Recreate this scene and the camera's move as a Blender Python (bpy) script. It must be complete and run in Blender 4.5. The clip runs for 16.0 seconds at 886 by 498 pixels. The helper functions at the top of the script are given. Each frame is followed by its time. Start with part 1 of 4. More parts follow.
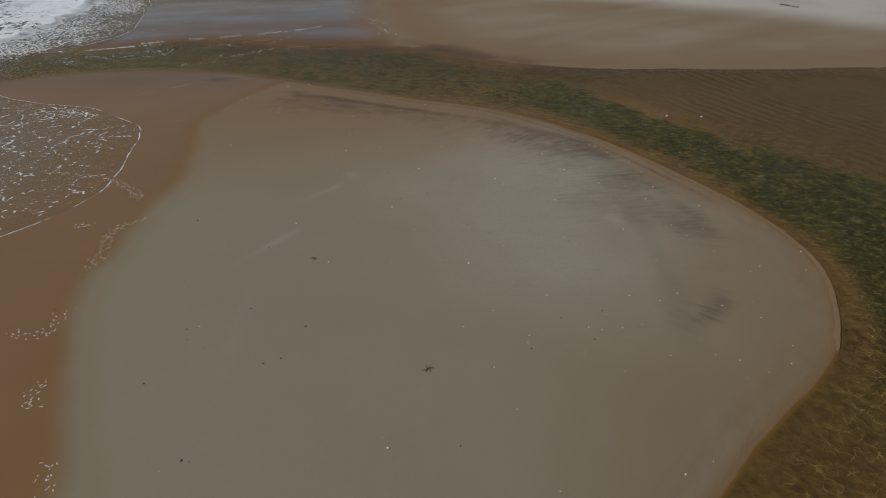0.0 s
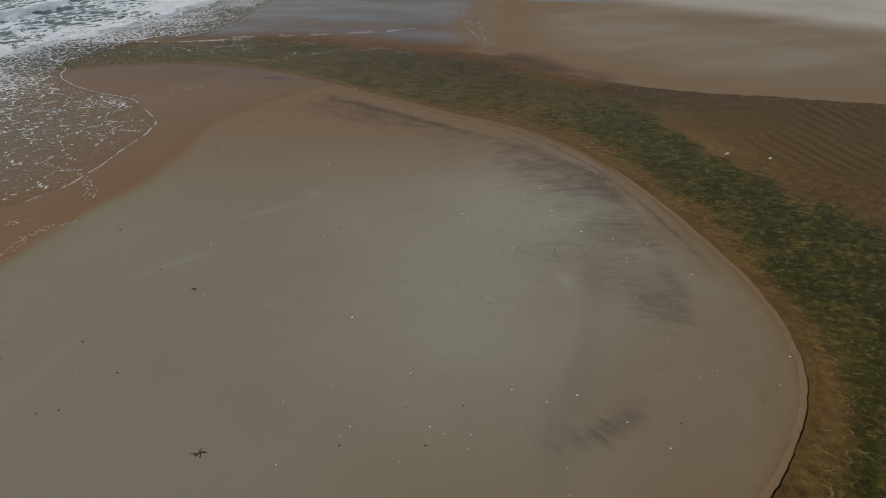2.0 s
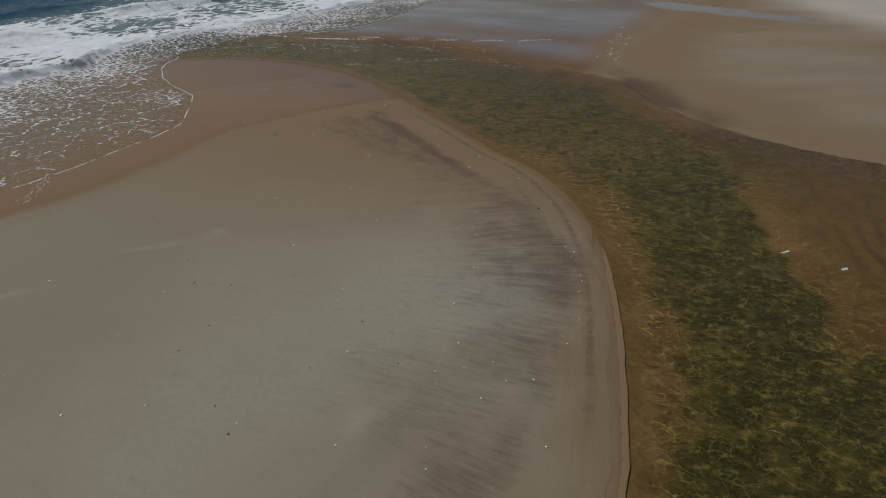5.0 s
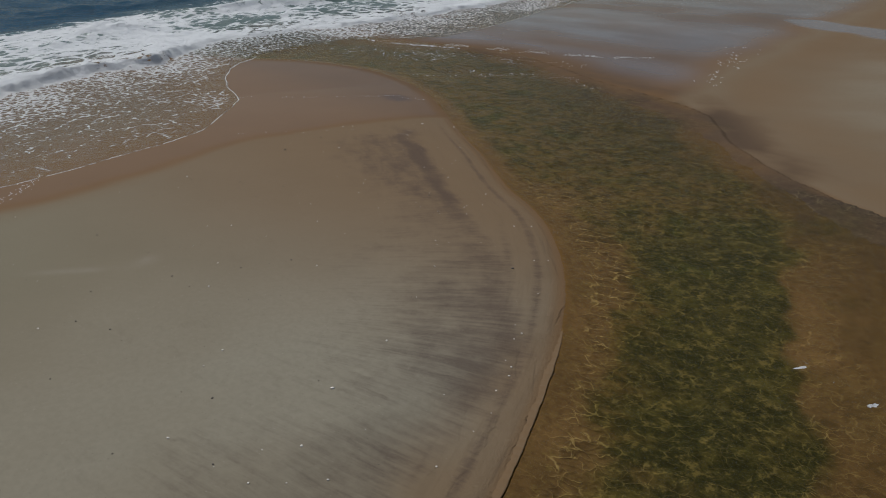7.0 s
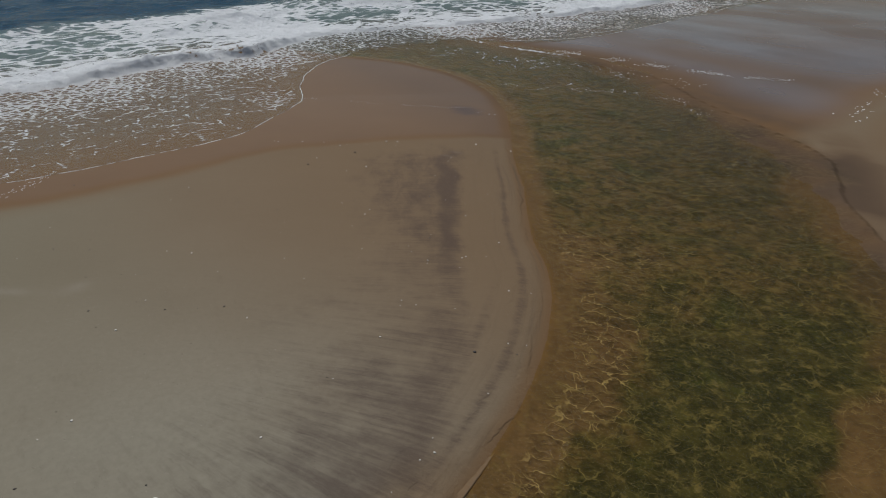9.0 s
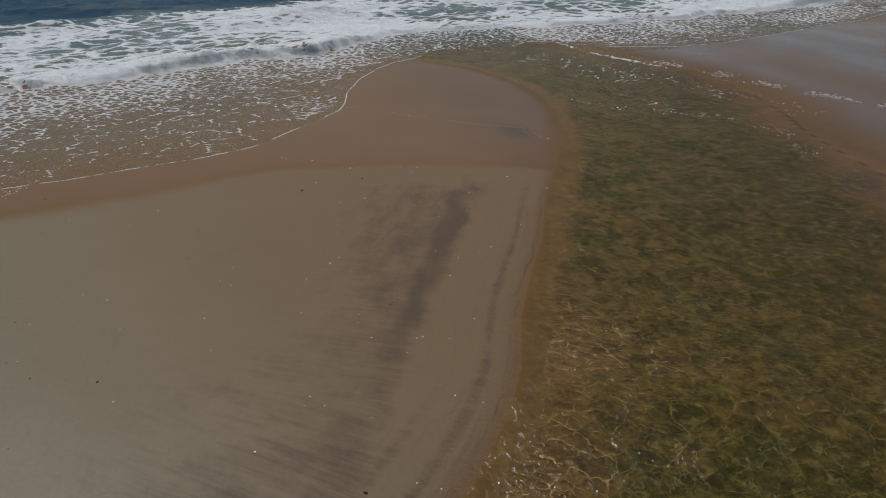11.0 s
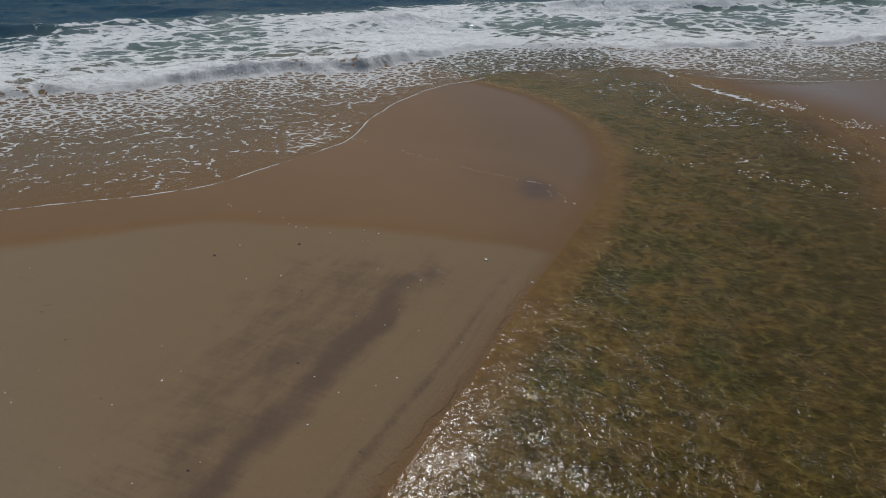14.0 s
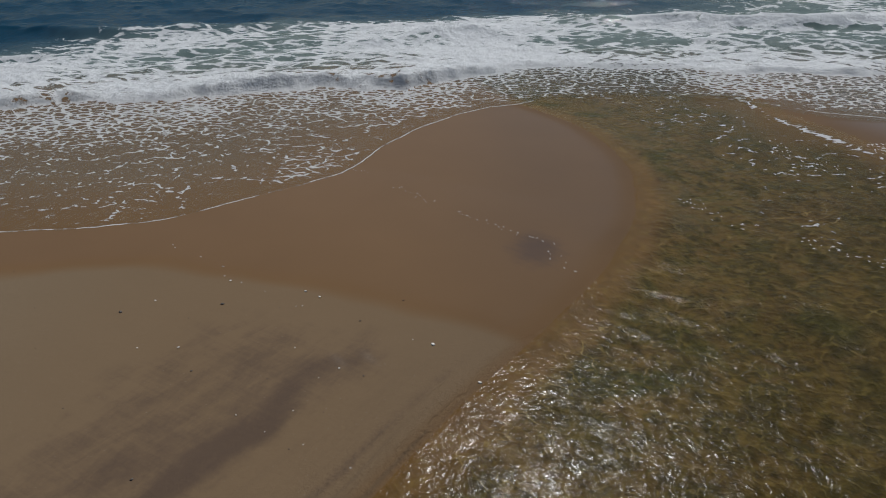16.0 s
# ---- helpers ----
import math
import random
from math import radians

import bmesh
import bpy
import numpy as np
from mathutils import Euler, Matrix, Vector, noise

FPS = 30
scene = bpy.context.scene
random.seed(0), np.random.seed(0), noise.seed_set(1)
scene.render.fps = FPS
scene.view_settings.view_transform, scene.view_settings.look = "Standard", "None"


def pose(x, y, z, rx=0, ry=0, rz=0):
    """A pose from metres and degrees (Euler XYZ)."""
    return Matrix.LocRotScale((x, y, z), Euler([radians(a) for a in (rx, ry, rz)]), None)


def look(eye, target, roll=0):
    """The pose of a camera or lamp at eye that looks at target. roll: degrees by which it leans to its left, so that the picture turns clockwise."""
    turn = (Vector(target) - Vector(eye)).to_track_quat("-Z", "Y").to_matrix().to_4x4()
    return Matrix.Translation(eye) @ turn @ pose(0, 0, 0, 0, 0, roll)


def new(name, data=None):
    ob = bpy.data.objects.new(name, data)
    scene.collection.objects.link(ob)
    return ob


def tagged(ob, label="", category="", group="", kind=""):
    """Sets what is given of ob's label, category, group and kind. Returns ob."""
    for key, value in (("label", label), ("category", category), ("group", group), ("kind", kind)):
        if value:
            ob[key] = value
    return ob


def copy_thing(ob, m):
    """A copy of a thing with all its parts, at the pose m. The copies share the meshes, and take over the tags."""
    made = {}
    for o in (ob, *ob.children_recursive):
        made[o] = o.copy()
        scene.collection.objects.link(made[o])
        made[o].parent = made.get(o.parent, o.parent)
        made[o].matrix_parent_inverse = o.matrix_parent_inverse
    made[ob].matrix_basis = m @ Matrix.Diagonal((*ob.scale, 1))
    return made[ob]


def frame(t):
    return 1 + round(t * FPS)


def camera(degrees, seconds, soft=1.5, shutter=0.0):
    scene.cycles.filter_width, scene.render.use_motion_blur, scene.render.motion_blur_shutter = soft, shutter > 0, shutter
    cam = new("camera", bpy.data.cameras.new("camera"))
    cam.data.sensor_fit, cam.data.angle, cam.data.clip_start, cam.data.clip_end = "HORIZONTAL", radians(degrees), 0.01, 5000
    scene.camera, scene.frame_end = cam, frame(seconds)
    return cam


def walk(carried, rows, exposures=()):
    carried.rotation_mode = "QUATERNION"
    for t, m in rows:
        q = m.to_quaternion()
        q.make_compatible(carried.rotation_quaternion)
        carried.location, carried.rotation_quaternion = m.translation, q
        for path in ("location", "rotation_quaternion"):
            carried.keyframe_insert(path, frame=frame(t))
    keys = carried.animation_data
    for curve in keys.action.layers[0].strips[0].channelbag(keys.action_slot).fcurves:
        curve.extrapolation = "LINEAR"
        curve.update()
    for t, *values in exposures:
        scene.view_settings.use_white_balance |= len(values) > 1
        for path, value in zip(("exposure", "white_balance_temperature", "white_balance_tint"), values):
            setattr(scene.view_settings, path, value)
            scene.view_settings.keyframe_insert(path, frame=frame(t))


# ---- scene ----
cam = camera(61.05, 16.0, soft=1.0)
# seconds, place in metres, yaw, pitch and roll in degrees
ROWS = [
    (0.0, -0.000, -0.000, 7.799, 0.57, -26.01, 0.85),
    (0.5, 1.365, 0.802, 7.694, 4.10, -25.93, 0.83),
    (1.0, 2.687, 1.708, 7.571, 7.64, -25.83, 0.78),
    (1.5, 3.941, 2.692, 7.454, 11.14, -25.71, 0.73),
    (2.0, 5.087, 3.688, 7.345, 14.58, -25.59, 0.67),
    (2.5, 6.178, 4.780, 7.256, 18.12, -25.49, 0.57),
    (3.0, 7.177, 5.905, 7.210, 21.71, -25.45, 0.46),
    (3.5, 8.073, 7.100, 7.179, 25.01, -25.44, 0.46),
    (3.7, 8.397, 7.565, 7.162, 26.26, -25.46, 0.47),
    (5.8, 10.926, 12.825, 7.139, 39.72, -25.53, 0.41),
    (6.0, 11.074, 13.318, 7.126, 41.04, -25.50, 0.36),
    (6.5, 11.363, 14.598, 7.095, 44.28, -25.45, 0.22),
    (7.0, 11.554, 15.839, 7.072, 47.38, -25.46, 0.13),
    (7.5, 11.619, 17.114, 7.050, 50.78, -25.52, 0.05),
    (8.0, 11.576, 18.405, 7.023, 54.25, -25.64, -0.03),
    (8.5, 11.411, 19.653, 6.990, 57.72, -25.78, -0.10),
    (9.0, 11.146, 20.795, 6.959, 61.02, -25.94, -0.13),
    (9.2, 11.000, 21.243, 6.944, 62.31, -26.02, -0.11),
    (11.3, 8.791, 25.709, 6.764, 73.38, -26.63, 0.17),
    (11.5, 8.542, 26.088, 6.742, 74.17, -26.64, 0.18),
    (12.0, 7.885, 26.950, 6.665, 76.11, -26.65, 0.19),
    (12.5, 7.180, 27.802, 6.581, 78.19, -26.62, 0.19),
    (13.0, 6.498, 28.611, 6.501, 80.33, -26.56, 0.18),
    (13.5, 5.858, 29.372, 6.440, 82.52, -26.44, 0.16),
    (14.0, 5.233, 30.100, 6.379, 84.72, -26.32, 0.15),
    (14.5, 4.552, 30.839, 6.324, 87.02, -26.19, 0.17),
    (15.0, 3.837, 31.554, 6.266, 89.42, -26.08, 0.21),
    (15.5, 3.109, 32.232, 6.210, 91.73, -25.99, 0.28),
    (16.0, 2.330, 32.876, 6.171, 93.99, -25.91, 0.37),
]
walk(cam, [(t, pose(x, y, z, 90 + pitch, roll, yaw)) for t, x, y, z, yaw, pitch, roll in ROWS])

# ---- light ----
SUN_ELEVATION, SUN_YAW = 47.5, 82.0
world = bpy.data.worlds.new("sky")
scene.world = world
world.use_nodes = True
wn = world.node_tree
sky = wn.nodes.new("ShaderNodeTexSky")
sky.sky_type, sky.sun_disc = "NISHITA", False
sky.sun_elevation, sky.sun_rotation = radians(SUN_ELEVATION), radians(360 - SUN_YAW)
wn.links.new(sky.outputs["Color"], wn.nodes["Background"].inputs["Color"])
wn.nodes["Background"].inputs["Strength"].default_value = 0.062
sun = new("sun", bpy.data.lights.new("sun", "SUN"))
sun.data.energy, sun.data.angle, sun.data.color = 3.45, radians(0.53), (1.0, 0.99, 0.98)
ce = math.cos(radians(SUN_ELEVATION))
sun.matrix_world = look((-60 * ce * math.sin(radians(SUN_YAW)), 20 + 60 * ce * math.cos(radians(SUN_YAW)), 60 * math.sin(radians(SUN_ELEVATION))), (0, 20, 0))
scene.view_settings.exposure = -0.29


# ---- plan: shorelines and zones as smooth lines, from the sea's end inland ----
BANK = [(-90, 22), (-40, 28), (-27, 30.8), (-22.6, 32.6), (-20.7, 34), (-19, 35.2), (-17, 35.9), (-15, 36.15), (-13, 36), (-11.8, 35.7), (-10.6, 35.25), (-9.2, 34.6), (-7.9, 33.8), (-6.6, 33), (-5.2, 32.2), (-3.4, 31.2), (-1.2, 29.9),
        (0.8, 29), (2.5, 27.6), (3.85, 26.1), (5.25, 23.9), (6.35, 21.8), (7.2, 19.9), (7.85, 18.2), (8.2, 16.6), (8.2, 15.1), (7.85, 13.5), (7.2, 12),
        (6.3, 10.8), (5.2, 9.7), (4.2, 8.6), (3.2, 7.2), (2.6, 5), (2.6, 2), (3.5, -4), (7, -20), (25, -80)]
WATER_N = [(-60, 42), (-40, 39.8), (-30, 40.3), (-23.3, 40.9), (-20.8, 41.2), (-18.7, 41.9), (-15.4, 43.2), (-11.5, 43), (-7.5, 41.8), (-4, 41), (-1.4, 40.2),
           (1.5, 37.4), (4.5, 35.5), (7.6, 34.7), (11, 34.5), (15, 34.4), (20, 34.3), (26, 32), (30, 26), (33, 15), (35, 0), (40, -30), (70, -90)]
FAR = [(-25, 160), (-9, 80), (-5.6, 58), (-4.6, 50), (-3.2, 44.5), (-2.5, 41.6), (-1.1, 39.8), (1.7, 37.1), (4.5, 35.3), (7.6, 34.4), (11, 34.3), (15, 34.2), (20, 34.2),
       (26.2, 31.8), (30.4, 25.8), (33.5, 15), (35.5, 0), (41, -30), (72, -90)]
WET = [(15, 70), (2, 45), (-4.5, 36.5), (-6.6, 33.6), (-7.35, 32.6), (-7.7, 31.6), (-8.4, 29.9), (-8.9, 28.2), (-9.3, 26.4), (-8.9, 24.6), (-8.5, 23), (-8.1, 21.5), (-8, 19.5), (-8, 17.5),
       (-8.1, 15.3), (-7.8, 13.7), (-7.5, 12.2), (-6.6, 9.8), (-5.8, 8), (-5, 4), (-5, -10), (-7, -80)]
SWASH = [(-38, 130), (-27, 75), (-22, 56), (-20.2, 50), (-19.6, 46), (-20.6, 43), (-22, 40), (-22.4, 37), (-21.6, 34.2), (-19.6, 31.8), (-17, 30.2), (-14.4, 29.2), (-12.7, 27.7), (-11.2, 25.8), (-10.5, 23.8),
         (-10.1, 21.4), (-10, 19.8), (-10.8, 17.8), (-12.4, 15.4), (-13.8, 12), (-14.2, 4), (-14.2, -12), (-16, -90)]
WHITE = [(-44, 150), (-32, 80), (-26.5, 55), (-25.3, 47), (-25.9, 40), (-25.8, 34.8), (-24.2, 31), (-22.3, 26.6), (-20.9, 22), (-19.6, 17.8), (-18.5, 11), (-16.5, 4), (-16, -12), (-18, -90)]
DEEP = [(-80, 150), (-58, 80), (-49, 56), (-43, 41), (-38.2, 30), (-36.5, 24.5), (-33.5, 19.5), (-30.5, 15), (-27, 10), (-24, 2), (-23, -14), (-26, -90)]
ALGAE_W = [(-30, 43), (-18, 37), (-14, 36.4), (-11, 35.6), (-8.8, 34.6), (-6.3, 33.1), (-4.6, 32.2), (-1.9, 31.1), (0.5, 30.8), (2.2, 30), (4, 28.3), (5.5, 26.1), (6.6, 24), (7.4, 22.2),
           (7.75, 20.6), (8.1, 18.6), (8.35, 16.6), (8.35, 15), (8.1, 13), (7.7, 10.5), (8.2, 5), (10, -10), (20, -60)]
ALGAE_E = [(-30, 43.4), (-15.8, 41.9), (-10.7, 41), (-6, 39), (-3.3, 37.9), (0.8, 36.7), (3.2, 34.8), (5.1, 33), (6.2, 31), (7.35, 28.7), (8.6, 26.8), (9.8, 25), (11, 23.2), (13, 20.8), (16, 17.5), (21, 12), (24, -10), (36, -60)]
DARK = [(-8, 31.6), (-6.8, 31.1), (-5.5, 30.4), (-3.4, 29.35), (-1.2, 28.2), (1, 27), (2.7, 25.6), (4, 24.3), (5, 22.7), (5.6, 20.9), (6.1, 19.2), (6.4, 17.5), (6.2, 15.5), (5.3, 13.3), (4.5, 12.4), (3.2, 11.6)]


def smooth_line(points, steps=5):
    """A Catmull-Rom line through the points."""
    p = np.array([points[0]] + list(points) + [points[-1]], float)
    u = np.linspace(0, 1, steps, endpoint=False)[:, None]
    bits = []
    for a, b, c, d in zip(p[:-3], p[1:-2], p[2:-1], p[3:]):
        bits.append(0.5 * (2 * b + (c - a) * u + (2 * a - 5 * b + 4 * c - d) * u ** 2 + (3 * b - a - 3 * c + d) * u ** 3))
    return np.vstack(bits + [p[-1:]])


def side(points, X, Y):
    """Distance from a line, positive to the left of its way, and the length along it."""
    line = smooth_line(points)
    best, sign, along = np.full(X.shape, 1e9), np.ones(X.shape), np.zeros(X.shape)
    run = 0.0
    for (ax, ay), (bx, by) in zip(line[:-1], line[1:]):
        dx, dy = bx - ax, by - ay
        n = math.hypot(dx, dy)
        px, py = X - ax, Y - ay
        s = np.clip((px * dx + py * dy) / (n * n), 0, 1)
        d = (px - s * dx) ** 2 + (py - s * dy) ** 2
        near = d < best
        best = np.where(near, d, best)
        sign = np.where(near, np.sign(dx * py - dy * px), sign)
        along = np.where(near, run + s * n, along)
        run += n
    return np.sqrt(best) * sign, along


LATTICE = np.random.RandomState(7).rand(256, 256)


def value_noise(x, y):
    i, j = np.floor(x).astype(int), np.floor(y).astype(int)
    u, v = x - i, y - j
    u, v = u * u * (3 - 2 * u), v * v * (3 - 2 * v)
    a, b = LATTICE[i & 255, j & 255], LATTICE[(i + 1) & 255, j & 255]
    c, d = LATTICE[i & 255, (j + 1) & 255], LATTICE[(i + 1) & 255, (j + 1) & 255]
    return (a + (b - a) * u) * (1 - v) + (c + (d - c) * u) * v


def fbm(x, y, size, octaves=3, seed=0):
    """Layered noise about 0, within about 1, with bumps of that size in metres."""
    total, amp, weight = 0, 1.0, 0
    for k in range(octaves):
        f = 2 ** k / size
        total = total + amp * (value_noise(x * f + 17.3 * k + 31.7 * seed, y * f - 9.1 * k + 11.9 * seed) * 2 - 1)
        weight += amp
        amp *= 0.5
    return total / weight * 1.5


def step(lo, hi, v):
    t = np.clip((v - lo) / (hi - lo), 0, 1)
    return t * t * (3 - 2 * t)


def spread(start, growth, count):
    out, d, s = [], start, 0
    for _ in range(count):
        s += d
        out.append(s)
        d *= growth
    return np.array(out)


far_out = spread(0.5, 1.21, 36)
xs = np.concatenate([-46 - far_out[::-1], np.arange(-46, -14, 0.16), np.arange(-14, 12, 0.08), np.arange(12, 22, 0.2), np.arange(22, 40, 0.4), 40 + far_out])
ys = np.concatenate([-20 - far_out[::-1], np.arange(-20, -2, 0.5), np.arange(-2, 6, 0.25), np.arange(6, 40, 0.08), np.arange(40, 66, 0.16), 66 + far_out])
NX, NY = len(xs), len(ys)
GX, GY = (g.ravel() for g in np.meshgrid(xs, ys))

wob = 0.10 * fbm(GX, GY, 2.2, 3, 1)
stream_d, bank_s = side(BANK, GX, GY)
stream_d = stream_d + wob * 0.5


def blurred(v, radius, times=3):
    """A running mean over the plan's grid, both ways."""
    v = v.reshape(NY, NX)
    for _ in range(times):
        for axis in (0, 1):
            pad = [(0, 0), (0, 0)]
            pad[axis] = (radius + 1, radius)
            total = np.cumsum(np.pad(v, pad, mode="edge"), axis)
            n = v.shape[axis]
            v = (np.take(total, np.arange(n) + 2 * radius + 1, axis) - np.take(total, np.arange(n), axis)) / (2 * radius + 1)
    return v.ravel()


# the length along the bank, eased, so that the grain of the bed turns gently with the stream
flow_s = blurred(bank_s, 9)
north_d = side(WATER_N, GX, GY)[0] + 0.18 * fbm(GX, GY, 2.2, 3, 2)
far_d = side(FAR, GX, GY)[0] + 0.3 * fbm(GX, GY, 2.5, 3, 3)
wet_d = -side(WET, GX, GY)[0] + 0.25 * fbm(GX, GY, 2.5, 3, 4)
swash_d = -side(SWASH, GX, GY)[0] + 0.22 * fbm(GX, GY, 3.0, 3, 5)
white_d = -side(WHITE, GX, GY)[0] + 0.9 * fbm(GX, GY, 4.0, 3, 6) + 0.22 * fbm(GX, GY, 0.7, 2, 7)
deep_d = -side(DEEP, GX, GY)[0] + 2.2 * fbm(GX, GY, 7.0, 3, 8)
algae_w = side(ALGAE_W, GX, GY)[0] + 0.45 * fbm(GX, GY, 1.3, 3, 9)
algae_e = -side(ALGAE_E, GX, GY)[0] + 0.75 * fbm(GX, GY, 1.9, 4, 10)
dark_d, dark_s = side(DARK, GX, GY)

STREAM_Z = -0.10
# dry mound, gently domed, falling to the sea
mound_in = np.minimum(-stream_d, -wet_d)
land = 0.17 * (1 - np.exp(-np.clip(-stream_d, 0, 99) / 3.2)) * step(-11, 9, -wet_d) - 0.02
land = land - 0.014 * np.clip(wet_d, 0, 60) * step(-2, 9, wet_d) - 0.03 * np.clip(white_d, 0, 90)
north_land = STREAM_Z + 0.10 * (1 - np.exp(-np.clip(north_d, 0, 99) / 2.5)) + 0.12 * step(0, 12, far_d) - 0.012 * np.clip(-far_d - 8, 0, 60) - 0.03 * np.clip(white_d, 0, 90)
inside = np.minimum(stream_d, -north_d)
bed = STREAM_Z - 0.24 * (1 - np.exp(-np.clip(stream_d, 0, 99) / 1.3)) * (1 - np.exp(-np.clip(-north_d, 0, 99) / 3.0)) + 0.09 * step(0.2, 1.5, -algae_e) - 0.03 * np.clip(white_d, 0, 90)
scarp = step(26.5, 24, GY) * step(10.5, 12.5, GY) * step(4, 5, GX)
rise = np.clip(-stream_d, 0, 99)
lip = STREAM_Z + scarp * (0.010 * step(0.0, 0.05, rise) + 0.03 * (1 - np.exp(-rise / 2))) + (1 - scarp) * 0.09 * (1 - np.exp(-rise / 1.1)) + 0.035 * rise
land = np.where(stream_d < 0, np.minimum(land, lip), land)
land = np.where((stream_d < 0) & (white_d < 0), np.maximum(land, STREAM_Z + 0.03 * (1 - np.exp(-rise / 1.5)) * step(0, -4, white_d)), land)
Z = np.where(stream_d < 0, land, np.where(north_d > 0, north_land, bed))
Z = np.maximum(Z, -3.5)
# ripple marks on the shallow bed, lumps of weed, fine unevenness
shallow = step(0.3, 2.0, -algae_e) * step(0.0, 1.0, -north_d) * step(0, 2, stream_d) * step(2, 6, GX)
warp = fbm(GX, GY, 1.3, 2, 12)
ripple = np.sin((GX * 0.92 + GY * 0.38 + 0.14 * warp) * 2 * math.pi / 0.46)
Z = Z + 0.022 * shallow * ripple * np.clip(0.35 + 1.1 * fbm(GX, GY, 2.6, 2, 13), 0, 1)
weed = step(-0.8, 0.5, algae_w) * step(-0.5, 0.35, algae_e) * step(0, 0.4, inside)
Z = Z + weed * (0.02 * fbm(GX, GY, 0.55, 3, 14) + 0.05 * fbm(GX, GY, 1.9, 2, 18))
near_bank = step(0.0, 0.35, inside) * (1 - weed)
Z = Z + 0.010 * near_bank * fbm(GX + 0.6 * GY, GY, 0.3, 2, 15)
churn = np.exp(-((stream_d + 0.45) / 0.28) ** 2) * step(-4, 1, GX)
Z = Z + 0.012 * churn * fbm(GX, GY, 0.35, 3, 16) + 0.004 * fbm(GX, GY, 1.2, 3, 17) * step(0, 1, mound_in)
GZ = Z

# the sea's surface: a thin sheet running up the sand, a foaming front, then swell
lap = np.maximum(Z, STREAM_Z)
k = step(-4, 0.3, white_d)
sea_z = lap * (1 - k) - 0.05 * k + 0.05 * np.clip(swash_d, -1, 0.28) + 0.02 * step(0.3, 4, swash_d)
bore = 0.30 * (0.7 + 0.7 * fbm(GX * 0, GY, 5, 2, 20)) * step(-0.05, 0.55, white_d) * np.exp(-np.clip(white_d, 0, 60) / 3.2)
off = white_d + 1.5 * fbm(GX, GY, 9, 2, 21)
roller = 0.55 * step(33, 44, GY) * np.exp(-((off - 9.5) / 1.0) ** 2) + 0.40 * step(30, 14, GY) * np.exp(-((off - 13.5) / 1.2) ** 2) + 0.25 * np.exp(-((off - 6.0) / 0.9) ** 2) * (0.5 + fbm(GX, GY, 6, 2, 22))
swell = 0.08 * np.sin(off * 2 * math.pi / 8.5 + 1.0) * step(8, 16, white_d) * np.exp(-np.clip(white_d - 60, 0, 400) / 60)
chop = (0.10 * fbm(GX, GY, 2.2, 3, 23) + 0.05 * fbm(GX, GY * 0.6, 0.9, 2, 24)) * step(0, 4, white_d) * np.exp(-np.clip(white_d - 40, 0, 400) / 40)
lumps = (0.13 * np.abs(fbm(GX, GY, 0.6, 3, 25)) + 0.12 * np.abs(fbm(GX, GY, 1.5, 2, 29))) * step(0, 0.4, white_d) * np.exp(-np.clip(white_d, 0, 60) / 2.5)
sea_z = sea_z + bore + roller + swell + chop + lumps
patchy = fbm(GX, GY, 5.0, 3, 26)
foam_sea = step(-0.35, 0.0, white_d) * np.clip(0.52 + 0.34 * patchy + 0.50 * np.exp(-np.clip(white_d, 0, 60) / 3.0), 0, 1) * step(1.5, -3.5, deep_d)
foam_sea = np.maximum(foam_sea, 0.9 * step(0.12, 0.35, roller) * step(1.5, -3, deep_d))
foam_swash = (0.34 + 0.22 * fbm(GX, GY, 3.0, 3, 27) + 0.28 * step(-5.5, 0, white_d)) * step(0.05, 0.6, swash_d) * step(12, 20, GY)
foam = np.clip(np.maximum(foam_sea, foam_swash * (1 - step(-0.3, 0.1, white_d))), 0, 1)
fine = 1 - step(-1.0, 1.5, white_d)
# milky grey over the thin swash, its sky reflection painted in with it
deepness = np.maximum(step(-1.5, 6, white_d), 0.17 * step(0.2, 4.0, swash_d))

# the stream's surface
flow = STREAM_Z + 0.004 * fbm(GX + 0.35 * GY, GY - 0.35 * GX, 0.5, 3, 30) * step(0, 0.6, inside) + 0.03 * fbm(GX, GY, 0.8, 2, 31) * np.exp(-(((GX - 8.3) / 1.6) ** 2 + ((GY - 27.2) / 1.6) ** 2))
trains = np.sin(2 * math.pi * (bank_s + 0.75 * fbm(GX, GY, 1.6, 3, 35) + 0.12 * stream_d) / 0.85)
flow = flow + 0.011 * trains * (0.45 + 0.75 * fbm(GX, GY, 2.0, 2, 36)) * step(0.25, 1.4, inside) * step(6.5, 2.0, GX)
mouth_foam = np.exp(-((north_d + 0.35) / 0.16) ** 2) * step(-11, -14, GX) * np.clip(0.62 + 0.5 * fbm(GX, GY, 1.1, 3, 32), 0, 1)
mouth_lace = step(-2, -10, GX) * step(0.2, 1.0, inside) * step(-6.5, -2, north_d) * (0.13 + 0.24 * fbm(GX, GY, 2.5, 3, 33))
# standing humps; the grey-white sky reflection on them is drawn as froth
hump_sheen = 0 * GX
for px, py, high in ((7.98, 27.17, 0.05), (8.6, 27.19, 0.06), (9.08, 27.09, 0.05), (9.6, 26.9, 0.04)):
    hump = np.exp(-((GX - px + 0.3 * (GY - py)) / 0.16) ** 2 - ((GY - py) / 0.22) ** 2)
    flow = flow + high * hump
    hump_sheen = np.maximum(hump_sheen, hump * (0.50 + 0.5 * fbm(GX, GY, 0.3, 2, 34)))
foam_and_sheen = np.clip(np.maximum(np.maximum(mouth_foam, mouth_lace), hump_sheen), 0, 1)


